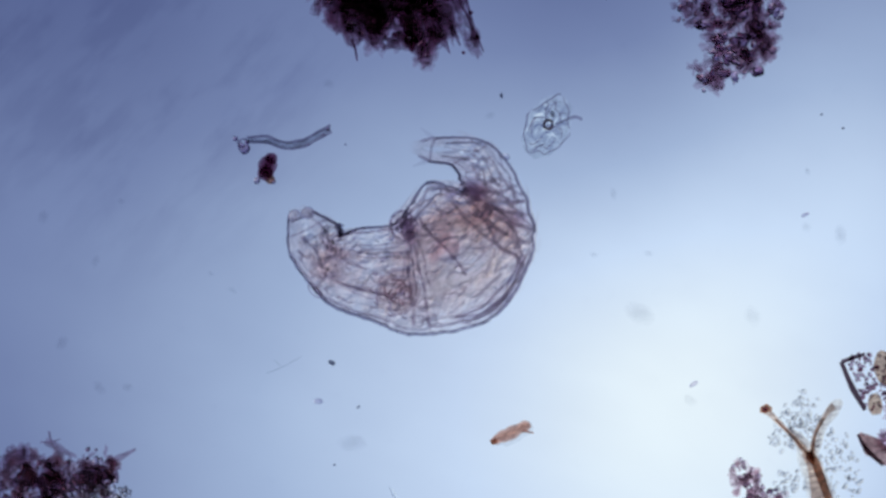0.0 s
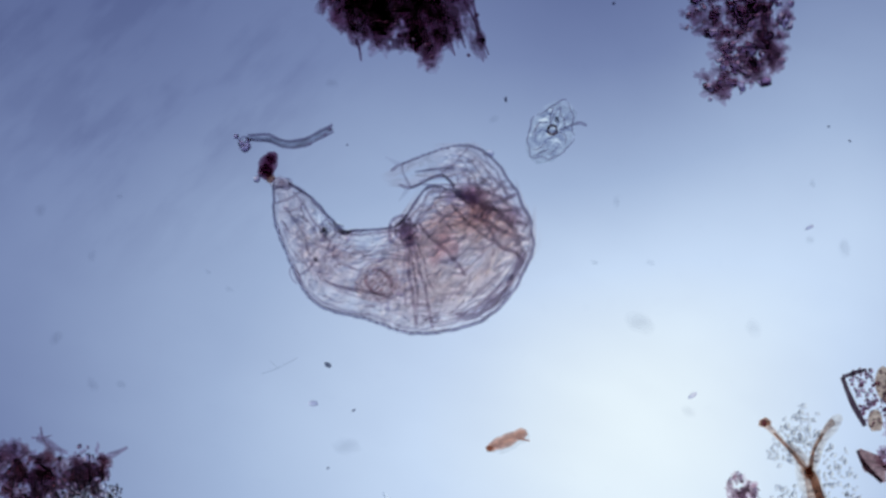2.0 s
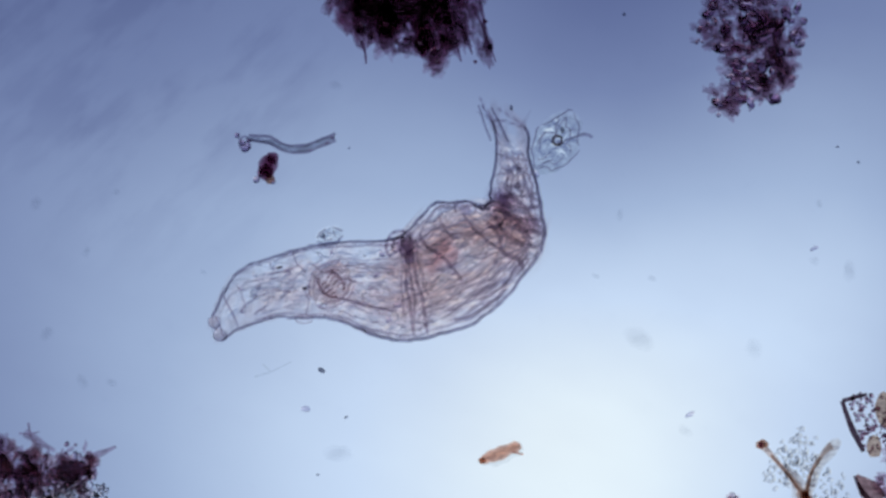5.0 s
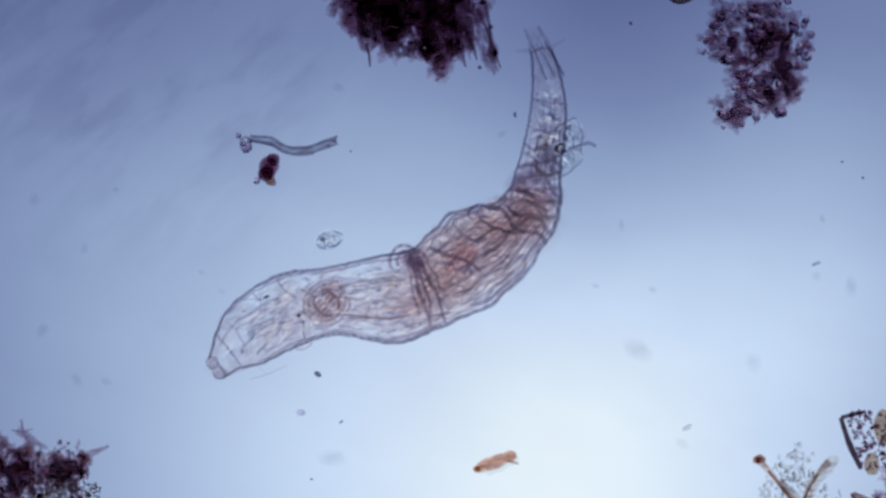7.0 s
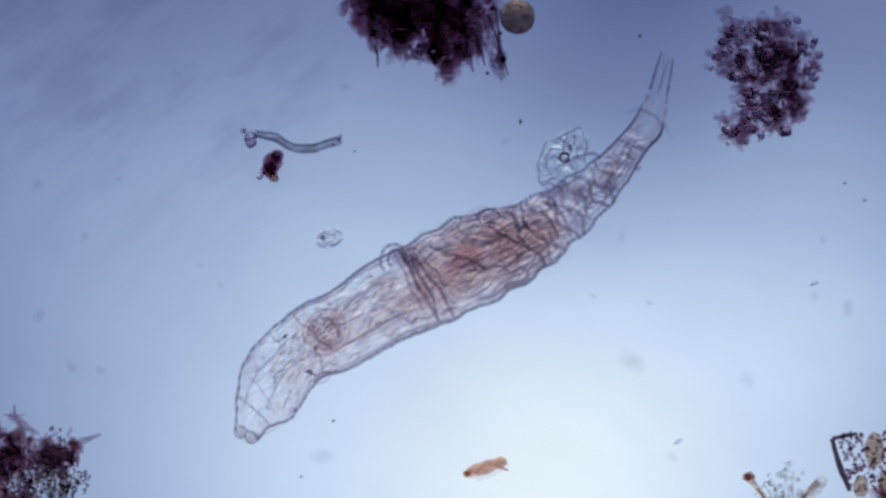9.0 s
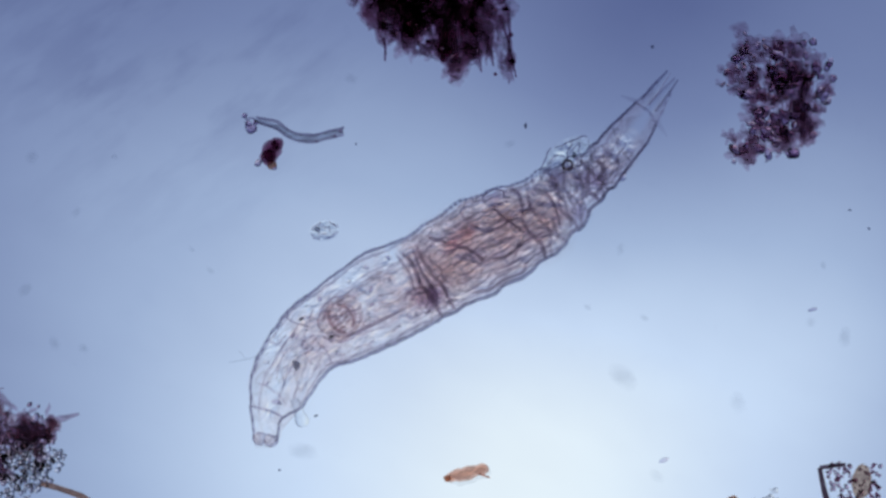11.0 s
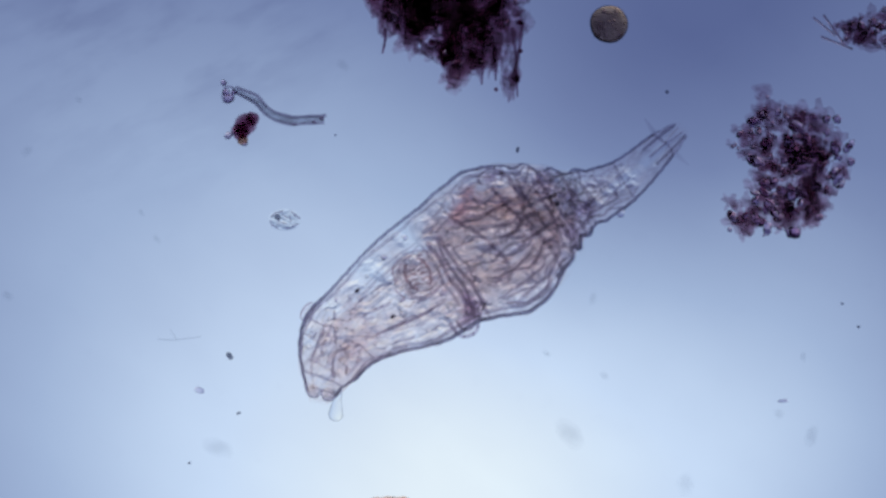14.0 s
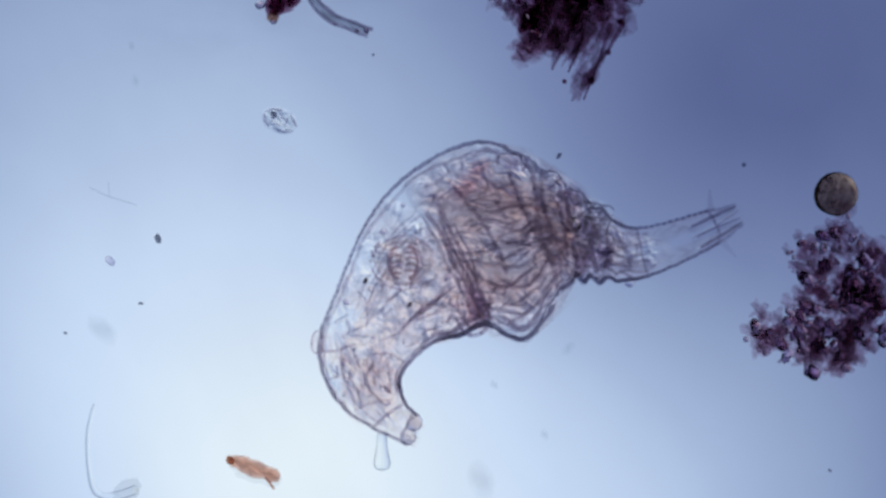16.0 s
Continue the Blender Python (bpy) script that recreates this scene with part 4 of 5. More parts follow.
    posture(14.0, ((689, 680), (662, 621), (659, 564), (688, 509), (736, 421), (789, 350), (845, 276), (918, 247), (1005, 232), (1072, 200), (1127, 138)),
            ((736, 677), (760, 642), (780, 609), (820, 579), (886, 543), (932, 498), (1015, 453), (1045, 369), (1065, 316), (1123, 249), (1167, 161)), (1176, 106))
    posture(14.5, ((755, 685), (724, 643), (698, 589), (716, 522), (745, 410), (792, 330), (849, 266), (922, 241), (1010, 235), (1076, 203), (1130, 146)),
            ((800, 691), (818, 643), (831, 606), (867, 553), (918, 533), (948, 491), (1025, 445), (1049, 367), (1068, 305), (1127, 249), (1168, 162)), (1174, 105))
    posture(15.2, ((875, 705), (809, 664), (764, 608), (756, 517), (760, 420), (788, 336), (838, 268), (906, 240), (993, 234), (1076, 227), (1138, 144)),
            ((906, 691), (891, 626), (895, 592), (916, 544), (942, 518), (971, 477), (1028, 456), (1056, 371), (1044, 325), (1117, 277), (1170, 163)), (1172, 105))
    posture(15.6, ((947, 689), (859, 680), (794, 622), (770, 534), (761, 433), (781, 338), (827, 269), (907, 241), (1002, 237), (1076, 230), (1123, 163)),
            ((955, 650), (923, 621), (913, 593), (933, 537), (959, 509), (979, 470), (1034, 448), (1047, 361), (1052, 318), (1121, 271), (1171, 178)), (1176, 106))
    posture(16.0, ((1006, 666), (905, 680), (829, 639), (795, 554), (768, 444), (778, 354), (824, 272), (911, 248), (1003, 241), (1066, 231), (1132, 148)),
            ((992, 626), (952, 612), (936, 584), (945, 526), (968, 498), (986, 463), (1042, 444), (1039, 350), (1073, 317), (1121, 274), (1172, 173)), (1176, 108))


postures()
MASTAX_PATH = ((0.0, 689, 545), (1.5, 663, 521), (3.5, 636, 514), (4.2, 603, 504), (6.5, 575, 523), (7.0, 576, 532), (7.8, 576, 556), (9.0, 580, 585), (11.5, 640, 561), (12.5, 681, 525), (13.0, 726, 495), (13.5, 786, 471), (14.0, 815, 452), (14.5, 828, 444), (15.2, 834, 448), (16.0, 844, 469))
CELL_PATH = ((0.0, 1729, 809), (2.8, 1660, 460), (3.0, 1612, 378), (3.1, 1586, 335), (3.4, 1545, 237), (3.6, 1540, 190), (3.8, 1515, 145), (4.0, 1488, 111), (4.2, 1481, 97), (5.0, 1417, -33), (6.5, 1284, -27), (7.2, 1201, 27), (7.4, 1175, 38), (7.6, 1099, 27), (7.8, 1053, 2), (8.0, 1011, -4), (8.2, 970, 29), (8.4, 945, 77), (8.6, 931, 80), (8.8, 925, 57), (9.0, 914, 35), (10.5, 910, -52), (12.0, 885, -81), (13.5, 943, -70), (13.8, 988, -32), (14.0, 1011, -14), (14.2, 1052, 4), (14.5, 1131, -11), (14.8, 1174, 20), (15.0, 1220, 56), (15.2, 1226, 71), (15.8, 1248, 34), (16.0, 1254, 21))
ANTENNA_OUT = 11.0
ANTENNA_PATH = ((11.5, 569, 728, 583, 754), (12.5, 612, 705, 622, 732), (13.5, 683, 668, 687, 697), (14.5, 809, 683, 822, 714), (15.0, 887, 687, 910, 707), (16.0, 974, 682, 995, 708))


def glide(pts, u):
    """A smooth curve through pts at the station u."""
    n = len(pts) - 1
    i = max(0, min(n - 1, int(math.floor(u))))
    f = u - i
    p0, p1, p2, p3 = pts[max(i - 1, 0)], pts[i], pts[i + 1], pts[min(i + 2, n)]
    return 0.5 * (2 * p1 + (p2 - p0) * f + (2 * p0 - 5 * p1 + 4 * p2 - p3) * f * f + (3 * p1 - p0 - 3 * p2 + p3) * f ** 3)


def steps(t, rows):
    """A value that glides from row to row of (seconds, value)."""
    for (t0, v0), (t1, v1) in zip(rows, rows[1:]):
        if t <= t1:
            return v0 + (v1 - v0) * max(t - t0, 0) / (t1 - t0)
    return rows[-1][1]


def now(value, t):
    return value(t) if callable(value) else value


def rolling(early, late, start=9.0, end=13.5):
    """A share of the half width that changes as the body rolls over."""
    return lambda t: early + (late - early) * min(max((t - start) / (end - start), 0), 1)


HALF_HEIGHT = (0.009, 0.018, 0.024, 0.027, 0.030, 0.034, 0.036, 0.030, 0.020, 0.012, 0.009, 0.003)


def height(u):
    i = max(0, min(10, int(u)))
    return HALF_HEIGHT[i] + (HALF_HEIGHT[i + 1] - HALF_HEIGHT[i]) * (min(max(u, 0), 11) - i)


def rise(u, f):
    """The height of the skin above the slide."""
    return height(u) * (1 + 0.8 * math.sqrt(max(1 - f * f, 0)))


def flesh(a, b, u, f, t=None):
    """The place at the station u and the share f of the half width, towards the upper flank where f > 0. The stretched skin of the trunk lies in scallops, that of the drawn-in foot in rings."""
    if t is not None and abs(f) > 0.3:
        trunk = steps(t, ((0, 0.0), (4.2, 0.01), (6.5, 0.03), (9, 0.05), (11.5, 0.03), (12.5, 0.02), (14, 0.01), (16, 0.0))) * math.exp(-((u - 6.3) / 1.3) ** 4)
        foot = steps(t, ((0, 0.05), (4.2, 0.04), (6.5, 0.0), (9, 0.05), (12.5, 0.09), (16, 0.09))) * math.exp(-((u - 7.7) / 0.8) ** 4)
        f = f + math.copysign(1, f) * (trunk * math.sin(10.5 * u + 2.2 * f) + foot * math.sin(13 * u + 1.7 * f))
    if t is not None and u < 1 and f < 0:
        f = f * (1 - steps(t, ((0, 0.0), (6.5, 0.15), (9, 0.25), (11.5, 0.45), (12.5, 0.45), (13.5, 0.15), (16, 0.1))) * math.sin(math.pi * u) ** 2)
    p, q = glide(a, u), glide(b, u)
    return p * (0.5 + f / 2) + q * (0.5 - f / 2)


def heading(d):
    return math.degrees(math.atan2(d.y, d.x))


def at(u, f, across=False):
    """Where a piece lies that stays at a station, and its turn along or across the body."""
    def where(t, a, b):
        v, g = now(u, t), now(f, t)
        d = flesh(a, b, v, 1) - flesh(a, b, v, -1) if across else flesh(a, b, min(v + 0.12, 11), g) - flesh(a, b, max(v - 0.12, 0), g)
        return flesh(a, b, v, g, t), heading(d)
    return where


def beside(u, f):
    """Where a piece lies that stands off the body's line but points along it."""
    def where(t, a, b):
        d = flesh(a, b, 11, 0) - flesh(a, b, 10.2, 0)
        return flesh(a, b, u, f) - d.normalized() * steps(t, ((0, 0.020), (4.2, 0.012), (6.5, 0.004), (7.0, 0.020), (7.4, 0.010), (7.8, 0.0), (9.0, 0.0), (12.5, 0.005), (16, 0.007))), heading(d)
    return where


def flank(u, side, ly):
    """Where a half strip lies whose outer rim keeps to a flank."""
    def where(t, a, b):
        half = (flesh(a, b, u, 1) - flesh(a, b, u, -1)).length / 2
        f = side * (half - ly) / half
        d = flesh(a, b, min(u + 0.12, 11), side) - flesh(a, b, max(u - 0.12, 0), side)
        return flesh(a, b, u, f), heading(d) + (0 if side > 0 else 180)
    return where


def chord(p, q):
    """Where a piece lies that reaches from one place (station, share) to another."""
    def where(t, a, b):
        x = flesh(a, b, now(p[0], t), now(p[1], t), t)
        y = flesh(a, b, now(q[0], t), now(q[1], t), t)
        return (x + y) / 2, heading(y - x)
    return where


def span(u, f, du, share=0.75):
    """How long a piece must be to reach over du stations, at most of the moments."""
    d = sorted((flesh(a, b, min(u + du / 2, 11), f) - flesh(a, b, max(u - du / 2, 0), f)).length for _, a, b in POSTURES)
    return d[int((len(d) - 1) * share)]


def breadth(u, share=0.3):
    d = sorted((flesh(a, b, u, 1) - flesh(a, b, u, -1)).length / 2 for _, a, b in POSTURES)
    return d[int((len(d) - 1) * share)]


rotifer = thing("rotifer", spot(784, 441), "transparent pinkish-grey rotifer with a wrinkled cuticle and brown gut", "rotifer")
MOVING = []


def body_part(name, data, where, z, turn=0.0, label=""):
    ob = part(name, data, rotifer, label)
    MOVING.append((ob, where, z, turn))
    return ob


def fold(name, places, r, material, pieces, thick=None, z=0.0, reach=0.8):
    """A fold of the skin through places (station, share), as a row of short ridges that overlap."""
    n = len(places) - 1

    def along(s):
        i = min(int(s * n), n - 1)
        k = s * n - i
        p = [places[max(i - 1, 0)], places[i], places[i + 1], places[min(i + 2, n)]]

        def mixed(c):
            if any(callable(q[c]) for q in p):
                return lambda t: now(p[1][c], t) * (1 - k) + now(p[2][c], t) * k
            a, b, d, e = (q[c] for q in p)
            return 0.5 * (2 * b + (d - a) * k + (2 * a - 5 * b + 4 * d - e) * k * k + (3 * b - a - 3 * d + e) * k ** 3)
        return mixed(0), mixed(1)
    for i in range(pieces):
        p, q = along(i / pieces), along((i + 1) / pieces)
        d = []
        for t, a, b in POSTURES:
            x = flesh(a, b, now(p[0], t), now(p[1], t), t)
            y = flesh(a, b, now(q[0], t), now(q[1], t), t)
            d.append((x - y).length)
        l = max(sorted(d)[int((len(d) - 1) * reach)] * 2.0, 0.0024)
        g = thick[min(int((i + 0.5) / pieces * len(thick)), len(thick) - 1)] if thick else 1.0
        w = r * g * (1.0 if material is WALL else 1.3)
        bow = l * 0.03 * math.sin(i * 2.4 + r * 9000)
        mid = now(p[0], 9.0), now(p[1], 9.0)
        ends = (1.0, 1.0) if thick or pieces < 3 else ((0.3 if i == 0 else 1.0), (0.3 if i == pieces - 1 else 1.0))
        data = mesh(name, *ridge_tube([(-l / 2, 0, 0), (-l / 6, bow, 0), (l / 6, bow, 0), (l / 2, 0, 0)], [w * ends[0], w, w, w * ends[1]], 8), material)
        body_part(name, data, chord(p, q), rise(mid[0], max(-1, min(1, mid[1]))) + z)


def barrel_strip(l, ly, h, seed):
    """A quarter of a barrel: level along its crest, steep at its outer rim."""
    n, m = 8, 7
    v, f = [], []
    for i in range(n + 1):
        x = (i / n * 2 - 1) * l
        for k in range(m + 1):
            e = k / m
            g = 1 + 0.03 * noise.noise(Vector((x * 60, e * 3, seed)))
            v.append((x, (e * 2 - 1) * ly * g, h * math.sqrt(max(1 - e * e, 0)) * g))
    for i in range(n):
        for k in range(m):
            j = i * (m + 1) + k
            f.append([j, j + m + 1, j + m + 2, j + 1])
    return v, f


def wrinkle_draw(t):
    """How far the trunk's wrinkles are drawn to its flanks, timed to fit the camera's view."""
    return steps(t, ((0, 1.0), (3.8, 0.9), (6.5, 0.35), (9, 0.0), (12.5, 0.1), (14, 0.2), (16, 0.25)))


def build_flesh(rng):
    # half strips of clear flesh from the back to each flank
    u, i = 0.12, 0
    while u < 10.15:
        for side in (1, -1):
            # every other strip is left out on this flank, to brighten the throat
            if side > 0 and 1.5 < u < 4.8 and i % 2:
                continue
            ly = max(breadth(u, 0.55) * 0.52, 0.003)
            l = span(u, side * 0.6, 0.8, 0.5 if side > 0 and u < 5 else 0.7) * 0.66
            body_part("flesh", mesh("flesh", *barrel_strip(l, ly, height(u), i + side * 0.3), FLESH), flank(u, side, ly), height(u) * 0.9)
        if 1.2 < u < 7.8:
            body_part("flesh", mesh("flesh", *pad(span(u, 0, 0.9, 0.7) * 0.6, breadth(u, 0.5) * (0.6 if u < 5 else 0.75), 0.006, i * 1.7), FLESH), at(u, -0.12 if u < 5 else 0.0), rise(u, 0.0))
        u += 0.5
        i += 1
    # crumpled clear tissue under the skin
    for i in range(16):
        u = 0.35 + 0.56 * i
        w = breadth(u, 0.6)
        l = span(u, 0, 0.9, 0.7) * 0.62
        if 1.0 < u < 7.5:
            for side in (1, -1):
                ly = breadth(u, 0.35) * 0.5
                body_part("tissue", mesh("tissue", *pad(span(u, 0.8, 0.9, 0.3) * 0.55 if side > 0 and u < 5 else l, ly, 0.0004, i * 2.1 + side), TISSUE), flank(u + 0.1 * side, side * 0.97, ly), rise(u, 0.0) - 0.002, rng.uniform(-4, 4))
        body_part("tissue", mesh("tissue", *pad(l, w * (0.4 if u > 4.2 and u < 7.4 else 0.6), 0.0004, i * 1.3), TISSUE), at(u + 0.2, 0.0), rise(u, 0.0) - 0.003, rng.uniform(-5, 5))
    # gut
    for i, u in enumerate((4.95, 5.5, 6.05, 6.6, 7.1)):
        w = breadth(u, 0.75)
        for f in (0.56, 0.18, -0.2, -0.58):
            body_part("gut_lobe", mesh("gut_lobe", *pad(span(u, f, 0.9, 0.6) * 0.66, w * 0.40, 0.005, i * 3.3 + f), GUT), at(u + 0.15 * math.sin(f * 5 + i), f), height(u), rng.uniform(-8, 8))
    for u, f, g, a in ((5.75, 0.2, 0.66, 0.013), (5.55, 0.1, 0.55, 0.009), (5.9, 0.05, 0.75, 0.007)):
        body_part("red_gut_lobe", mesh("red_gut_lobe", *pad(a * 1.2, a * 0.8, 0.003, u), RED_GUT), at(u, rolling(f, g)), height(u), 20)
    for u, f, a, w in ((7.1, -0.1, 0.018, 0.014), (6.6, 0.15, 0.024, 0.026), (6.2, -0.5, 0.022, 0.018), (5.5, -0.35, 0.022, 0.020), (5.9, 0.4, 0.022, 0.020), (6.9, -0.55, 0.020, 0.020), (6.4, 0.3, 0.018, 0.018), (5.3, 0.1, 0.020, 0.024), (8.3, 0.0, 0.018, 0.010)):
        body_part("brown_gut_lobe", mesh("brown_gut_lobe", *pad(a, w, 0.003, u * 2), BROWN_GUT), at(u, f), height(u))
    # dark pads put the shade of folded skin into tint: a knot at the bent foot at first, spread to rings round the
    # foot's root later on to fit the camera's view
    for u, f, late_u, late_f, a, w in ((7.75, 0.72, 7.45, 0.72, 0.012, 0.012), (7.62, 0.60, 7.75, 0.25, 0.010, 0.009), (7.70, 0.66, 8.05, -0.3, 0.010, 0.010), (7.5, -0.55, 7.5, -0.6, 0.008, 0.010)):
        where = at((lambda t, u=u, v=late_u: steps(t, ((0, u), (4.2, u), (7, v), (16, v)))), (lambda t, f=f, g=late_f: steps(t, ((0, f), (4.2, f), (7, g), (16, g)))))
        body_part("folded_skin", mesh("folded_skin", *pad(a, w, 0.003, u * 3), SHADE), where, rise(u, 0.6), rng.uniform(-20, 20))
    for u, f, a, w in ((4.9, rolling(0.72, -0.80, 9.0, 11.5), 0.007, 0.009), (4.98, rolling(0.5, -0.6, 9.0, 11.5), 0.006, 0.009)):
        body_part("folded_skin", mesh("folded_skin", *pad(a, w, 0.003, u * 3), SHADE), at(u, f), rise(u, 0.6), rng.uniform(-20, 20))
    # small grains and droplets inside
    for k in range(60):
        u, f = rng.uniform(0.8, 7.8), rng.uniform(-0.8, 0.8)
        s = rng.uniform(0.0007, 0.0018)
        body_part("grain", mesh("grain", *lumpy((s * rng.uniform(1, 2.2), s, s), k, 1, 0.3), rng.choice((DROPLET, DROPLET, RIDGE))), at(u, f), height(u) * 1.2, rng.uniform(0, 180))
    # eye spots
    for u, late, f in ((1.75, 3.3, 0.6), (2.25, 3.45, -0.22)):
        body_part("eye_spot", mesh("eye_spot", *lumpy((0.0021, 0.0012, 0.0010), u, 2, 0.2), PIGMENT), at((lambda t, u=u, late=late: steps(t, ((0, u), (9, u), (14, late)))), f), 0.05)


def ring_share(s):
    """A place round a ring of the foot; early on the rings stop short of the upper flank, where they would look too
    dark.
    """
    return lambda t: (0.97 - 1.94 * s) + (0.40 - 1.3 * s - 0.97 + 1.94 * s) * steps(t, ((0, 1.0), (4.2, 1.0), (6.5, 0.0), (16, 0.0)))


def build_skin(rng):
    # outer and inner wall along both flanks, their dark edges of bent light put into the tint
    for side in (1, -1):
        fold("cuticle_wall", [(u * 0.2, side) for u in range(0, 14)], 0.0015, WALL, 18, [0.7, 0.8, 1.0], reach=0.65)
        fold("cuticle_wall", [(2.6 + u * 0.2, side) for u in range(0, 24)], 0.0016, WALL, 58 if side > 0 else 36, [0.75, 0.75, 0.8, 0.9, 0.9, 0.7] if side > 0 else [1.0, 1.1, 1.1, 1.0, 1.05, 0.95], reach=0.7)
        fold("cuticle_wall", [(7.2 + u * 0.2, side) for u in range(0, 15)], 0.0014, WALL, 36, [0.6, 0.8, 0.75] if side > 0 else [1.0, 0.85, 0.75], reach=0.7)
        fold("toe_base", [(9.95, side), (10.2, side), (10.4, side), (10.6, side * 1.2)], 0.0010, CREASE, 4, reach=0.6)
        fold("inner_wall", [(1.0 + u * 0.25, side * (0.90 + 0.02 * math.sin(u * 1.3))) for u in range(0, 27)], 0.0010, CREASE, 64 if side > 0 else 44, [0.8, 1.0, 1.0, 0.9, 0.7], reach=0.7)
    # long straight muscle bands behind the neck
    for k in range(10):
        side = 1 if k % 2 else -1
        f = side * rng.uniform(0.3, 0.66 if side > 0 else 0.86)
        u = rng.uniform(2.7, 3.3)
        e = rng.uniform(4.2, 4.75)
        fold("muscle", [(u, f * 0.92), ((u + e) / 2, f + rng.uniform(-0.04, 0.04)), (e, f * 1.0)], rng.uniform(0.0005, 0.0008), rng.choice((CREASE, FINE, FINE)), 6, reach=0.55)
    # wavy lengthwise wrinkles of the trunk
    for k in range(26):
        f = -0.86 + 1.72 * (k + rng.uniform(-0.3, 0.3)) / 25
        u = rng.uniform(4.9, 6.1)
        e = min(u + rng.uniform(0.6, 1.5), 6.9)
        ph, am = rng.uniform(0, 6.3), rng.uniform(0.02, 0.06)
        n = max(4, int((e - u) / 0.16))
        side = rng.uniform(0.74, 0.97) * (1 if k % 5 == 0 else -1)
        drawn = k % 3 > 0

        def share(base):
            away = side + (base - f) * 0.5
            return (lambda t: base + (away - base) * wrinkle_draw(t)) if drawn else base
        pts = [(u + (e - u) * i / n, share(f * (1 - 0.03 * i / n) + am * math.sin(ph + i * rng.uniform(0.8, 1.3)))) for i in range(n + 1)]
        fold("wrinkle", pts, rng.uniform(0.0006, 0.0010), rng.choice((CREASE, CREASE, FINE, DEEP)), n, reach=0.6)
    # short skew folds between them
    for k in range(44):
        u, f = rng.uniform(4.9, 7.4), rng.uniform(-0.85, 0.85)
        d, e = rng.uniform(0.12, 0.32), rng.uniform(-0.14, 0.14)
        c = -rng.uniform(0.5, 0.95) - f if k % 2 else 0.0
        fold("wrinkle", [(u + d * x, (lambda t, g=f + e * x + y, c=c: g + c * wrinkle_draw(t))) for x, y in ((0, 0), (0.35, rng.uniform(-0.05, 0.05)), (0.7, rng.uniform(-0.05, 0.05)), (1, 0))], rng.uniform(0.0006, 0.0011), rng.choice((CREASE, FINE, FINE)), 3, reach=0.6)
    # light rolls of skin
    for k in range(26):
        u, f = rng.uniform(4.8, 7.3), rng.uniform(-0.9, 0.9)
        l = rng.uniform(0.010, 0.022)
        p = [((i / 8 - 0.5) * l, l * 0.07 * math.sin(i * 0.9 + k), 0) for i in range(9)]
        body_part("skin_roll", mesh("skin_roll", *ridge_tube(p, [0.0014 * (0.3 + 0.7 * math.sin(math.pi * i / 8)) for i in range(9)], 10), ROLL), at(u, f), rise(u, f) + 0.001, rng.uniform(-14, 14))
    # rings of crumpled skin before the foot
    for k in range(13):
        u = 7.35 + 0.13 * k
        f = rng.uniform(-0.9, 0.1)
        e = rng.uniform(0.35, 0.8)
        fold("foot_ring", [(u, f), (u + rng.uniform(-0.06, 0.1), f + e * 0.5), (u + rng.uniform(-0.05, 0.05), f + e)], rng.uniform(0.0008, 0.0013), rng.choice((CREASE, FINE, FINE)), 3, reach=0.45)
    for k, u in enumerate((6.72, 6.92, 7.12, 7.32, 7.5, 7.68, 7.86, 8.04, 8.24)):
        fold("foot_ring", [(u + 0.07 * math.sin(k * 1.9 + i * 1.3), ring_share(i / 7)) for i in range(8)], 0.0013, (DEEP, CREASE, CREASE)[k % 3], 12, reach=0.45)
    for k in range(16):
        u, f = rng.uniform(7.5, 9.0), rng.uniform(-0.8, 0.4)
        d, e = rng.uniform(0.12, 0.3), rng.uniform(-0.3, 0.3)
        fold("wrinkle", [(u, f), (u + d, f + e)], rng.uniform(0.0006, 0.0010), rng.choice((CREASE, FINE)), 2, reach=0.3)
    for side in (1, -1):
        fold("inner_wall", [(7.6 + 0.2 * k, side * (0.72 + 0.07 * math.sin(k * 2.1))) for k in range(9)], 0.0007, FINE, 12, reach=0.3)
    for k in range(7):
        f, u = -0.70 + 0.17 * k, rng.uniform(7.6, 8.2)
        fold("wrinkle", [(u + 0.2 * i, f + 0.07 * math.sin(i * 1.7 + k)) for i in range(6)], 0.0008, CREASE if k % 2 else FINE, 7, reach=0.25)
    fold("foot_ring", [(9.05, -0.95), (9.0, 0.0), (9.05, 0.95)], 0.0008, CREASE, 4, reach=0.4)
    fold("foot_ring", [(10.02, -1.0), (10.06, 0.0), (10.0, 1.0)], 0.0009, CREASE, 4, reach=0.4)
    # dark folds across the body behind the neck, their shade put into the tint
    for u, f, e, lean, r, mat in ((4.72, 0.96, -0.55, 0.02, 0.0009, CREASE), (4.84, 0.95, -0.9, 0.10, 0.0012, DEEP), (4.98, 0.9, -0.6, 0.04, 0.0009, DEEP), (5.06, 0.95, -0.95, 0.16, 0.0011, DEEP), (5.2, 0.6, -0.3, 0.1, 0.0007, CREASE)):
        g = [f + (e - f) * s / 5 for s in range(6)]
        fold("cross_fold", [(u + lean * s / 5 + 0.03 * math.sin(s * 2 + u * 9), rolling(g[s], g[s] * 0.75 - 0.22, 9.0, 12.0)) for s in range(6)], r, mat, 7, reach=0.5)
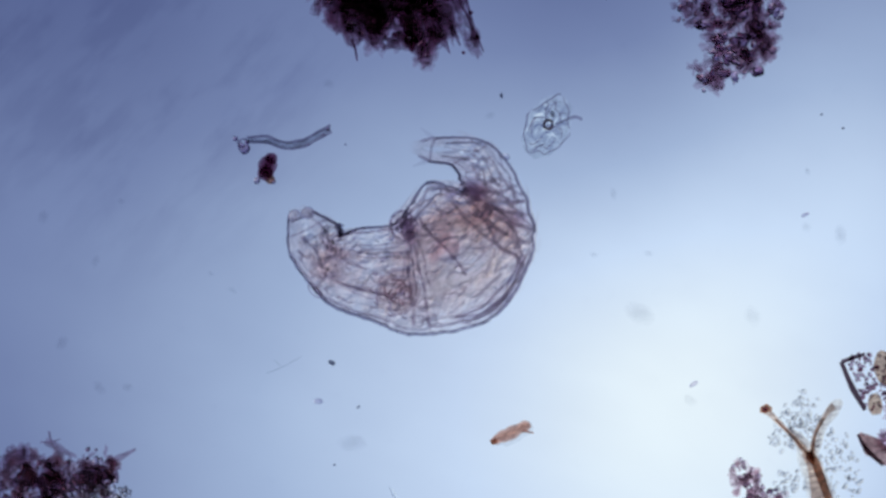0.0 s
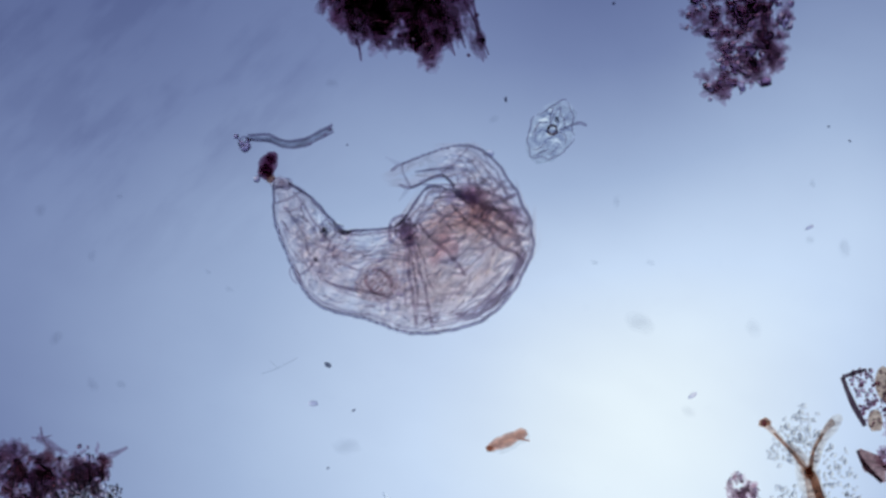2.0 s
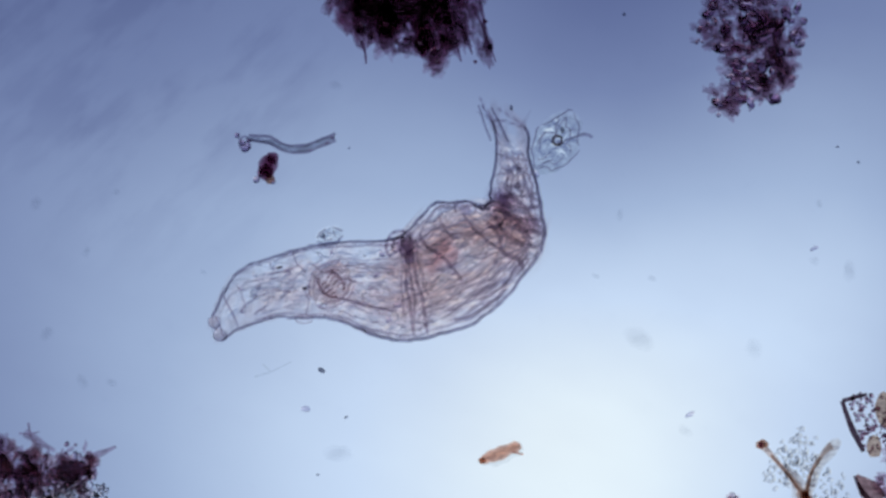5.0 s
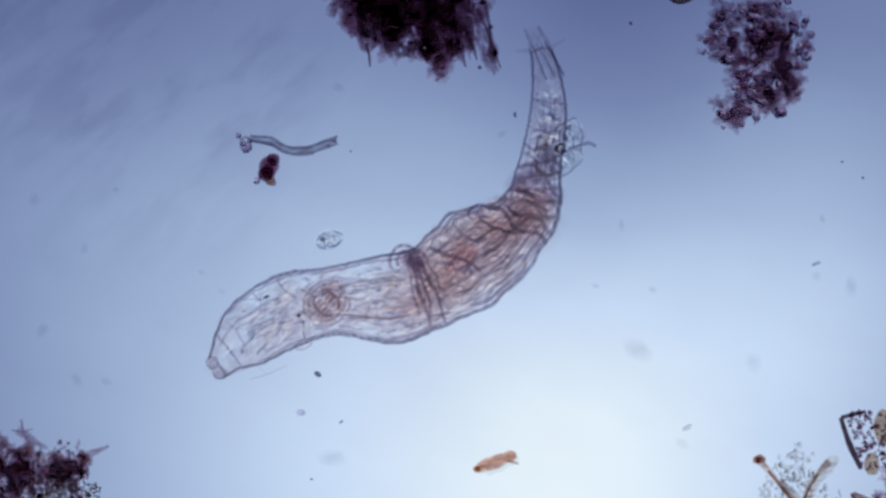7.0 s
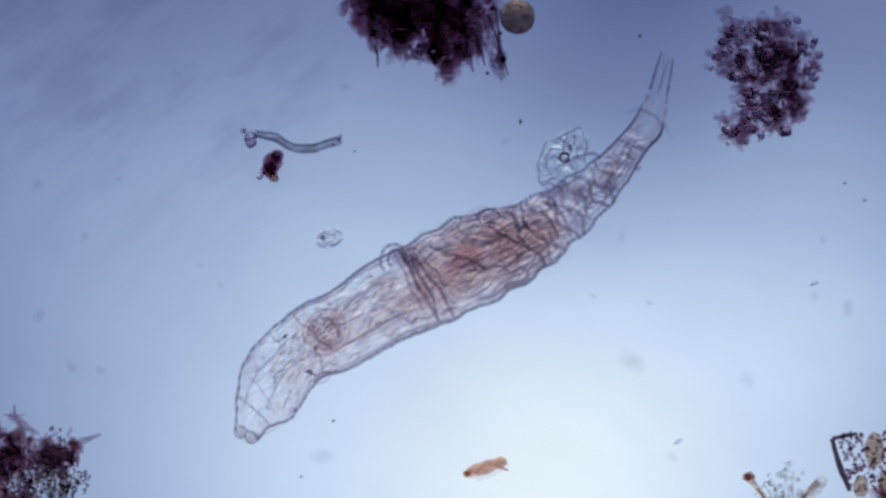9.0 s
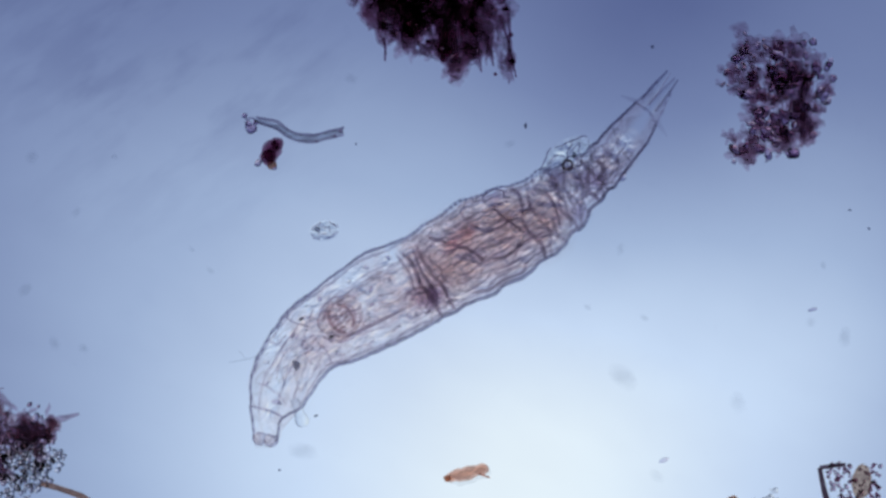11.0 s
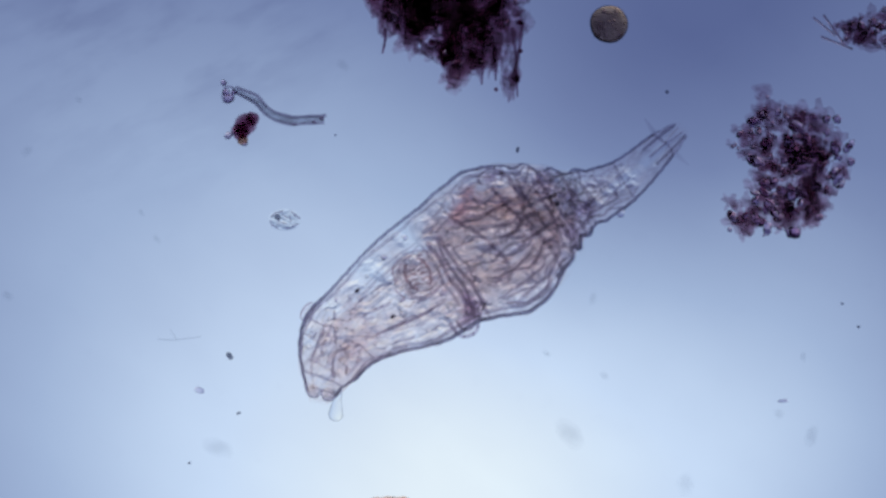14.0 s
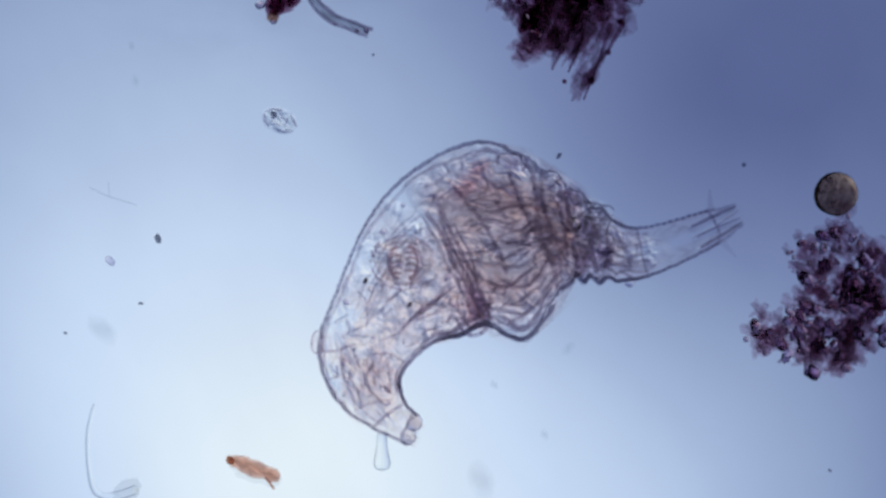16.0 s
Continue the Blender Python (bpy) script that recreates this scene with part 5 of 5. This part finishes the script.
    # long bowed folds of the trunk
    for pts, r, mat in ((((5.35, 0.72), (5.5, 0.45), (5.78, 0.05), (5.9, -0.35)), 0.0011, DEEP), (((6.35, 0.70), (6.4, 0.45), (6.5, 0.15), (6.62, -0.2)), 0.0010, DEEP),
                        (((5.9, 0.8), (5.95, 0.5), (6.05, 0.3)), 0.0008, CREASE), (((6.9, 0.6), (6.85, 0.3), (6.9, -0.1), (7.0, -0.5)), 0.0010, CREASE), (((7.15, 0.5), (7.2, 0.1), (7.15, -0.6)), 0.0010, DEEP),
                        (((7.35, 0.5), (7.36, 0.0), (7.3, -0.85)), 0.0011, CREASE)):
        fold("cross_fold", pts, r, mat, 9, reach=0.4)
    # head and neck: lengthwise folds, cross folds and fine creases
    for pts, r, mat in ((((0.5, 0.5), (1.0, 0.55), (1.6, 0.42), (2.1, 0.5)), 0.0008, CREASE), (((0.8, -0.3), (1.4, -0.1), (1.9, -0.25)), 0.0008, CREASE), (((1.1, 0.1), (1.5, 0.3), (1.9, 0.1), (2.2, 0.25)), 0.0007, FINE),
                        (((0.55, 0.95), (0.6, 0.2), (0.62, -0.9)), 0.0009, CREASE), (((0.9, 0.7), (0.95, 0.1), (0.85, -0.6)), 0.0007, FINE), (((2.0, 0.98), (2.1, 0.55), (2.3, 0.25)), 0.0008, CREASE),
                        (((2.2, -0.9), (2.3, -0.5), (2.2, -0.2)), 0.0007, CREASE), (((1.2, -0.7), (1.6, -0.75), (2.1, -0.6)), 0.0007, FINE), (((0.15, 0.8), (0.2, 0.0), (0.15, -0.8)), 0.0007, CREASE),
                        (((2.4, 0.5), (2.7, 0.2), (2.9, 0.35)), 0.0006, FINE), (((2.5, -0.2), (2.8, -0.45), (3.0, -0.35)), 0.0006, FINE), (((1.55, 0.9), (1.6, 0.62), (1.8, 0.6)), 0.0008, CREASE)):
        fold("head_fold", pts, r, mat, 5, reach=0.65)
    for k in range(28):
        u, f = rng.uniform(0.5, 4.6), rng.uniform(-0.8, 0.5)
        d, e = rng.uniform(0.2, 0.5), rng.uniform(-0.15, 0.15)
        fold("crease", [(u, f), (u + d * 0.35, f + e * 0.3 + rng.uniform(-0.08, 0.08)), (u + d * 0.7, f + e * 0.7 + rng.uniform(-0.08, 0.08)), (u + d, f + e)], rng.uniform(0.0006, 0.0010), rng.choice((FINE, FINE, FINE, CREASE)), 4, reach=0.6)
    for k in range(12):
        u, f = rng.uniform(0.6, 4.2), rng.uniform(-0.7, 0.7)
        l = rng.uniform(0.006, 0.012)
        p = [((i / 6 - 0.5) * l, l * 0.12 * math.sin(i * 0.9 + k), 0) for i in range(7)]
        body_part("skin_roll", mesh("skin_roll", *ridge_tube(p, [0.0012 * (0.3 + 0.7 * math.sin(math.pi * i / 6)) for i in range(7)], 8), ROLL), at(u, f), rise(u, f) + 0.001, rng.uniform(-60, 60))


def trunk_roll(f):
    return lambda t: steps(t, ((0, f), (9, f), (11.5, -0.68), (13.5, -0.87)))


def build_knobs():
    """Knobs where the skin folds over; those of the trunk roll with the body."""
    for u, f, a, b, r, mat, full in ((4.66, trunk_roll(0.82), 0.0090, 0.0102, 0.0014, DEEP, True), (4.70, trunk_roll(0.80), 0.0054, 0.0066, 0.0012, DEEP, True), (6.42, rolling(0.80, 0.80), 0.0070, 0.0060, 0.0010, CREASE, False), (5.02, rolling(0.66, -0.72, 9.0, 11.5), 0.0060, 0.0070, 0.0011, CREASE, True)):
        turn = rolling(0, 180, 9.0, 11.5) if full else 0
        c = body_part("knob", mesh("knob", *pad(a, b, a * 0.35, u), FLESH if a > 0.008 else SHADE), at(u, f), height(u) * 1.3, turn)
        for k in range(6):
            w0, w1 = -0.35 + k * 0.62, -0.35 + (k + 1.3) * 0.62
            p = [(a * math.cos(w) * (1 + 0.1 * math.sin(3 * w + u)), b * math.sin(w), 0) for w in np.linspace(w0, w1, 5)]
            m = Vector(p[2])
            part("rim", mesh("rim", *ridge_tube([Vector(q) - m for q in p], [r * 0.8, r, r, r, r * 0.8], 8), KNOB_RIM), c, m=Matrix.Translation(m + Vector((0, 0, 0.006))))
    # the flat bud on the back of the head
    bud = rolling(-1.03, 1.05, 9.0, 13.0)
    c = body_part("back_bud", mesh("back_bud", *pad(0.0075, 0.0036, 0.003, 3), FLESH), at(2.15, bud), 0.026)
    p = [(0.0060 * math.cos(w), 0.0030 * math.sin(w), 0) for w in np.linspace(0, 6.0, 18)]
    part("rim", mesh("rim", *ridge_tube(p, [0.0006] * 18, 6), RIM), c, m=Matrix.Translation((0, 0, 0.004)))


def build_ends():
    # lips of the mouth with their fringe
    for f in (0.5, -0.5):
        body_part("lip", mesh("lip", *lumpy((0.0042, 0.0042, 0.005), f + 3, 3, 0.35), HEAD_LOBE), at(0.05, f), 0.009)
        w = [(0.004 * math.cos(t), 0.0045 * math.sin(t), 0) for t in np.linspace(1.2, 5.0, 9)]
        body_part("lip_edge", mesh("lip_edge", *tube(w, [0.0005] * 9, 5), RIDGE), at(0.05, f), 0.012)
    for k in range(9):
        f = -0.9 + 0.225 * k
        l = 0.005 + 0.003 * math.sin(k * 2.7)
        body_part("cilium", mesh("cilium", *ridge_tube([(-l, 0.0008 * math.sin(k), 0), (-l / 2, 0, 0), (l / 2, 0, 0)], [0.0003, 0.0005, 0.0005], 6), FINE), at(0.02, f), 0.013, 14 * math.sin(k * 1.9))
    # two toes, two spurs
    for f, turn in ((1.3, 1), (-1.3, -1)):
        body_part("toe", mesh("toe", *ridge_tube([(-0.027, 0, 0), (-0.012, 0, 0), (0, 0, 0)], [0.0034, 0.0026, 0.0012], 10), HYALINE), beside(10.95, f), 0.006, turn)
        for k in (1, -1):
            r = 0.0009 if k * f > 0 else 0.0005
            body_part("toe_edge", mesh("toe_edge", *ridge_tube([(-0.025, 0.0033 * k, 0), (-0.011, 0.0025 * k, 0), (0.001, 0.0012 * k, 0)], [r, r * 1.2, r * 0.7], 6), TOE_WALL if k * f > 0 else RIM), beside(10.95, f), 0.007, turn)
    for side in (1, -1):
        swing = (lambda t, s=side: s * steps(t, ((0, 42), (4.2, 60), (6.5, 70), (9, 135), (12.5, 105), (16, 80))))
        body_part("spur", mesh("spur", *ridge_tube([(0, 0, 0), (0.006, 0, 0), (0.012, 0, 0)], [0.0024, 0.0016, 0.0006], 8), SPUR), at(10.05, side * 0.95), 0.008, swing)
    body_part("stuck_grain", mesh("stuck_grain", *lumpy((0.0026, 0.0022, 0.002), 3, 2, 0.3), RIDGE), at(8.7, -1.14), 0.012)


def build_rotifer():
    rng = random.Random(42)
    build_flesh(rng)
    build_skin(rng)
    build_knobs()
    build_ends()


build_rotifer()


def mastax():
    c = part("mastax", mesh("mastax", *sheet(0.0160, 0.0135, 0.005, 2, 0.15), MASTAX), rotifer, "round chewing organ with ridged jaws")
    for s in (1, -1):
        w = [(s * (0.0015 + 0.0060 * math.sin(t)), 0.009 * math.cos(t), 0.0) for t in np.linspace(0.2, 2.94, 9)]
        part("jaw", mesh("jaw", *ridge_tube(w, [0.0012] * 9), JAW), c, m=Matrix.Translation((0, 0, 0.010)))
        for k in range(4):
            y = -0.0052 + 0.0031 * k + 0.0006 * s
            part("ridge", mesh("ridge", *ridge_tube([(s * 0.0008, y, 0), (s * 0.0040, y + 0.0008, 0), (s * (0.0078 - 0.0012 * abs(k - 1.5)), y - 0.0004, 0)], [0.0007, 0.0008, 0.0004], 6), JAW), c, m=Matrix.Translation((0, 0, 0.011)))
    for g, w0, w1 in ((1.0, 0.3, 2.9), (1.03, 3.3, 5.6), (0.78, 0.9, 2.6), (0.80, 3.7, 5.9), (0.62, 5.2, 7.4)):
        w = [(0.0165 * g * math.cos(t), 0.0142 * g * math.sin(t), 0) for t in np.linspace(w0, w1, 14)]
        part("rim", mesh("rim", *ridge_tube(w, [0.0004] + [0.0008] * 12 + [0.0004], 6), RIM), c, m=Matrix.Translation((0, 0, 0.004)))
    return c


chewer = mastax()
antenna = part("antenna", mesh("antenna", *tube([(-0.003, 0, 0), (0.004, 0, 0), (0.009, 0, 0), (0.013, 0, 0), (0.0155, 0, 0), (0.0165, 0, 0)], [0.0026, 0.0028, 0.0038, 0.0046, 0.0036, 0.0016], 14), HYALINE), rotifer, "clear blunt peg under the head")


# ---- movement ----
def motions():
    base = rotifer.location
    for ob, where, z, turn in MOVING:
        rows, last = [], None
        for t, a, b in POSTURES:
            p, w = where(t, a, b)
            w += now(turn, t)
            if last is not None:
                w = last + max(-85, min(85, (w - last + 180) % 360 - 180))
            last = w
            p = p - base
            rows.append((t, pose(p.x, p.y, z, 0, 0, w)))
        walk(ob, rows)
    walk(chewer, [(t, pose(*(spot(u, v) - base).xy, 0.030, 0, 0, 40)) for t, u, v in MASTAX_PATH])
    rows = []
    for t, a, b in POSTURES:
        if t < ANTENNA_OUT:
            p, w = at(1.6, -0.1)(t, a, b)
            rows.append((t, pose(*(p - base).xy, 0.012, 0, 0, w + 180)))
    for t, u, v, tip_u, tip_v in ANTENNA_PATH:
        p, d = spot(u, v) - base, spot(tip_u, tip_v) - spot(u, v)
        w = math.degrees(math.atan2(d.y, d.x))
        rows.append((t, pose(p.x, p.y, 0.012, 0, 0, w + (360 if w < -180 else 0))))
    walk(antenna, rows)
    # the tube is nudged when the head pulls at the grain beside it
    rows = []
    for t, w in ((0, 3.8), (2.0, 4.0), (2.5, 2.0), (3.0, 0.4), (4.2, 0), (16, 0)):
        pivot = spot(440, 240)
        rows.append((t, Matrix.Translation(pivot) @ pose(0, 0, 0, 0, 0, w) @ Matrix.Translation(spot(520, 252) - pivot)))
    walk(bent_tube, rows)
    # the lamp's field is shifted and turned so its brightness fits the camera's view
    walk(lamp_field_disc, [(t, pose(x, y, LAMP_Z, 0, 0, w)) for t, x, y, w in ((0, 0.08, 0, 13), (3, 0.04, 0, 6), (6.5, 0, 0, 0), (9, 0, 0, 0), (13, -0.01, 0, 0), (16, -0.07, 0, 0))])
    walk(cell, [(t, pose(*spot(u, v).xy, 0.012 + 0.02, 0, 0, t * 40)) for t, u, v in CELL_PATH])


motions()
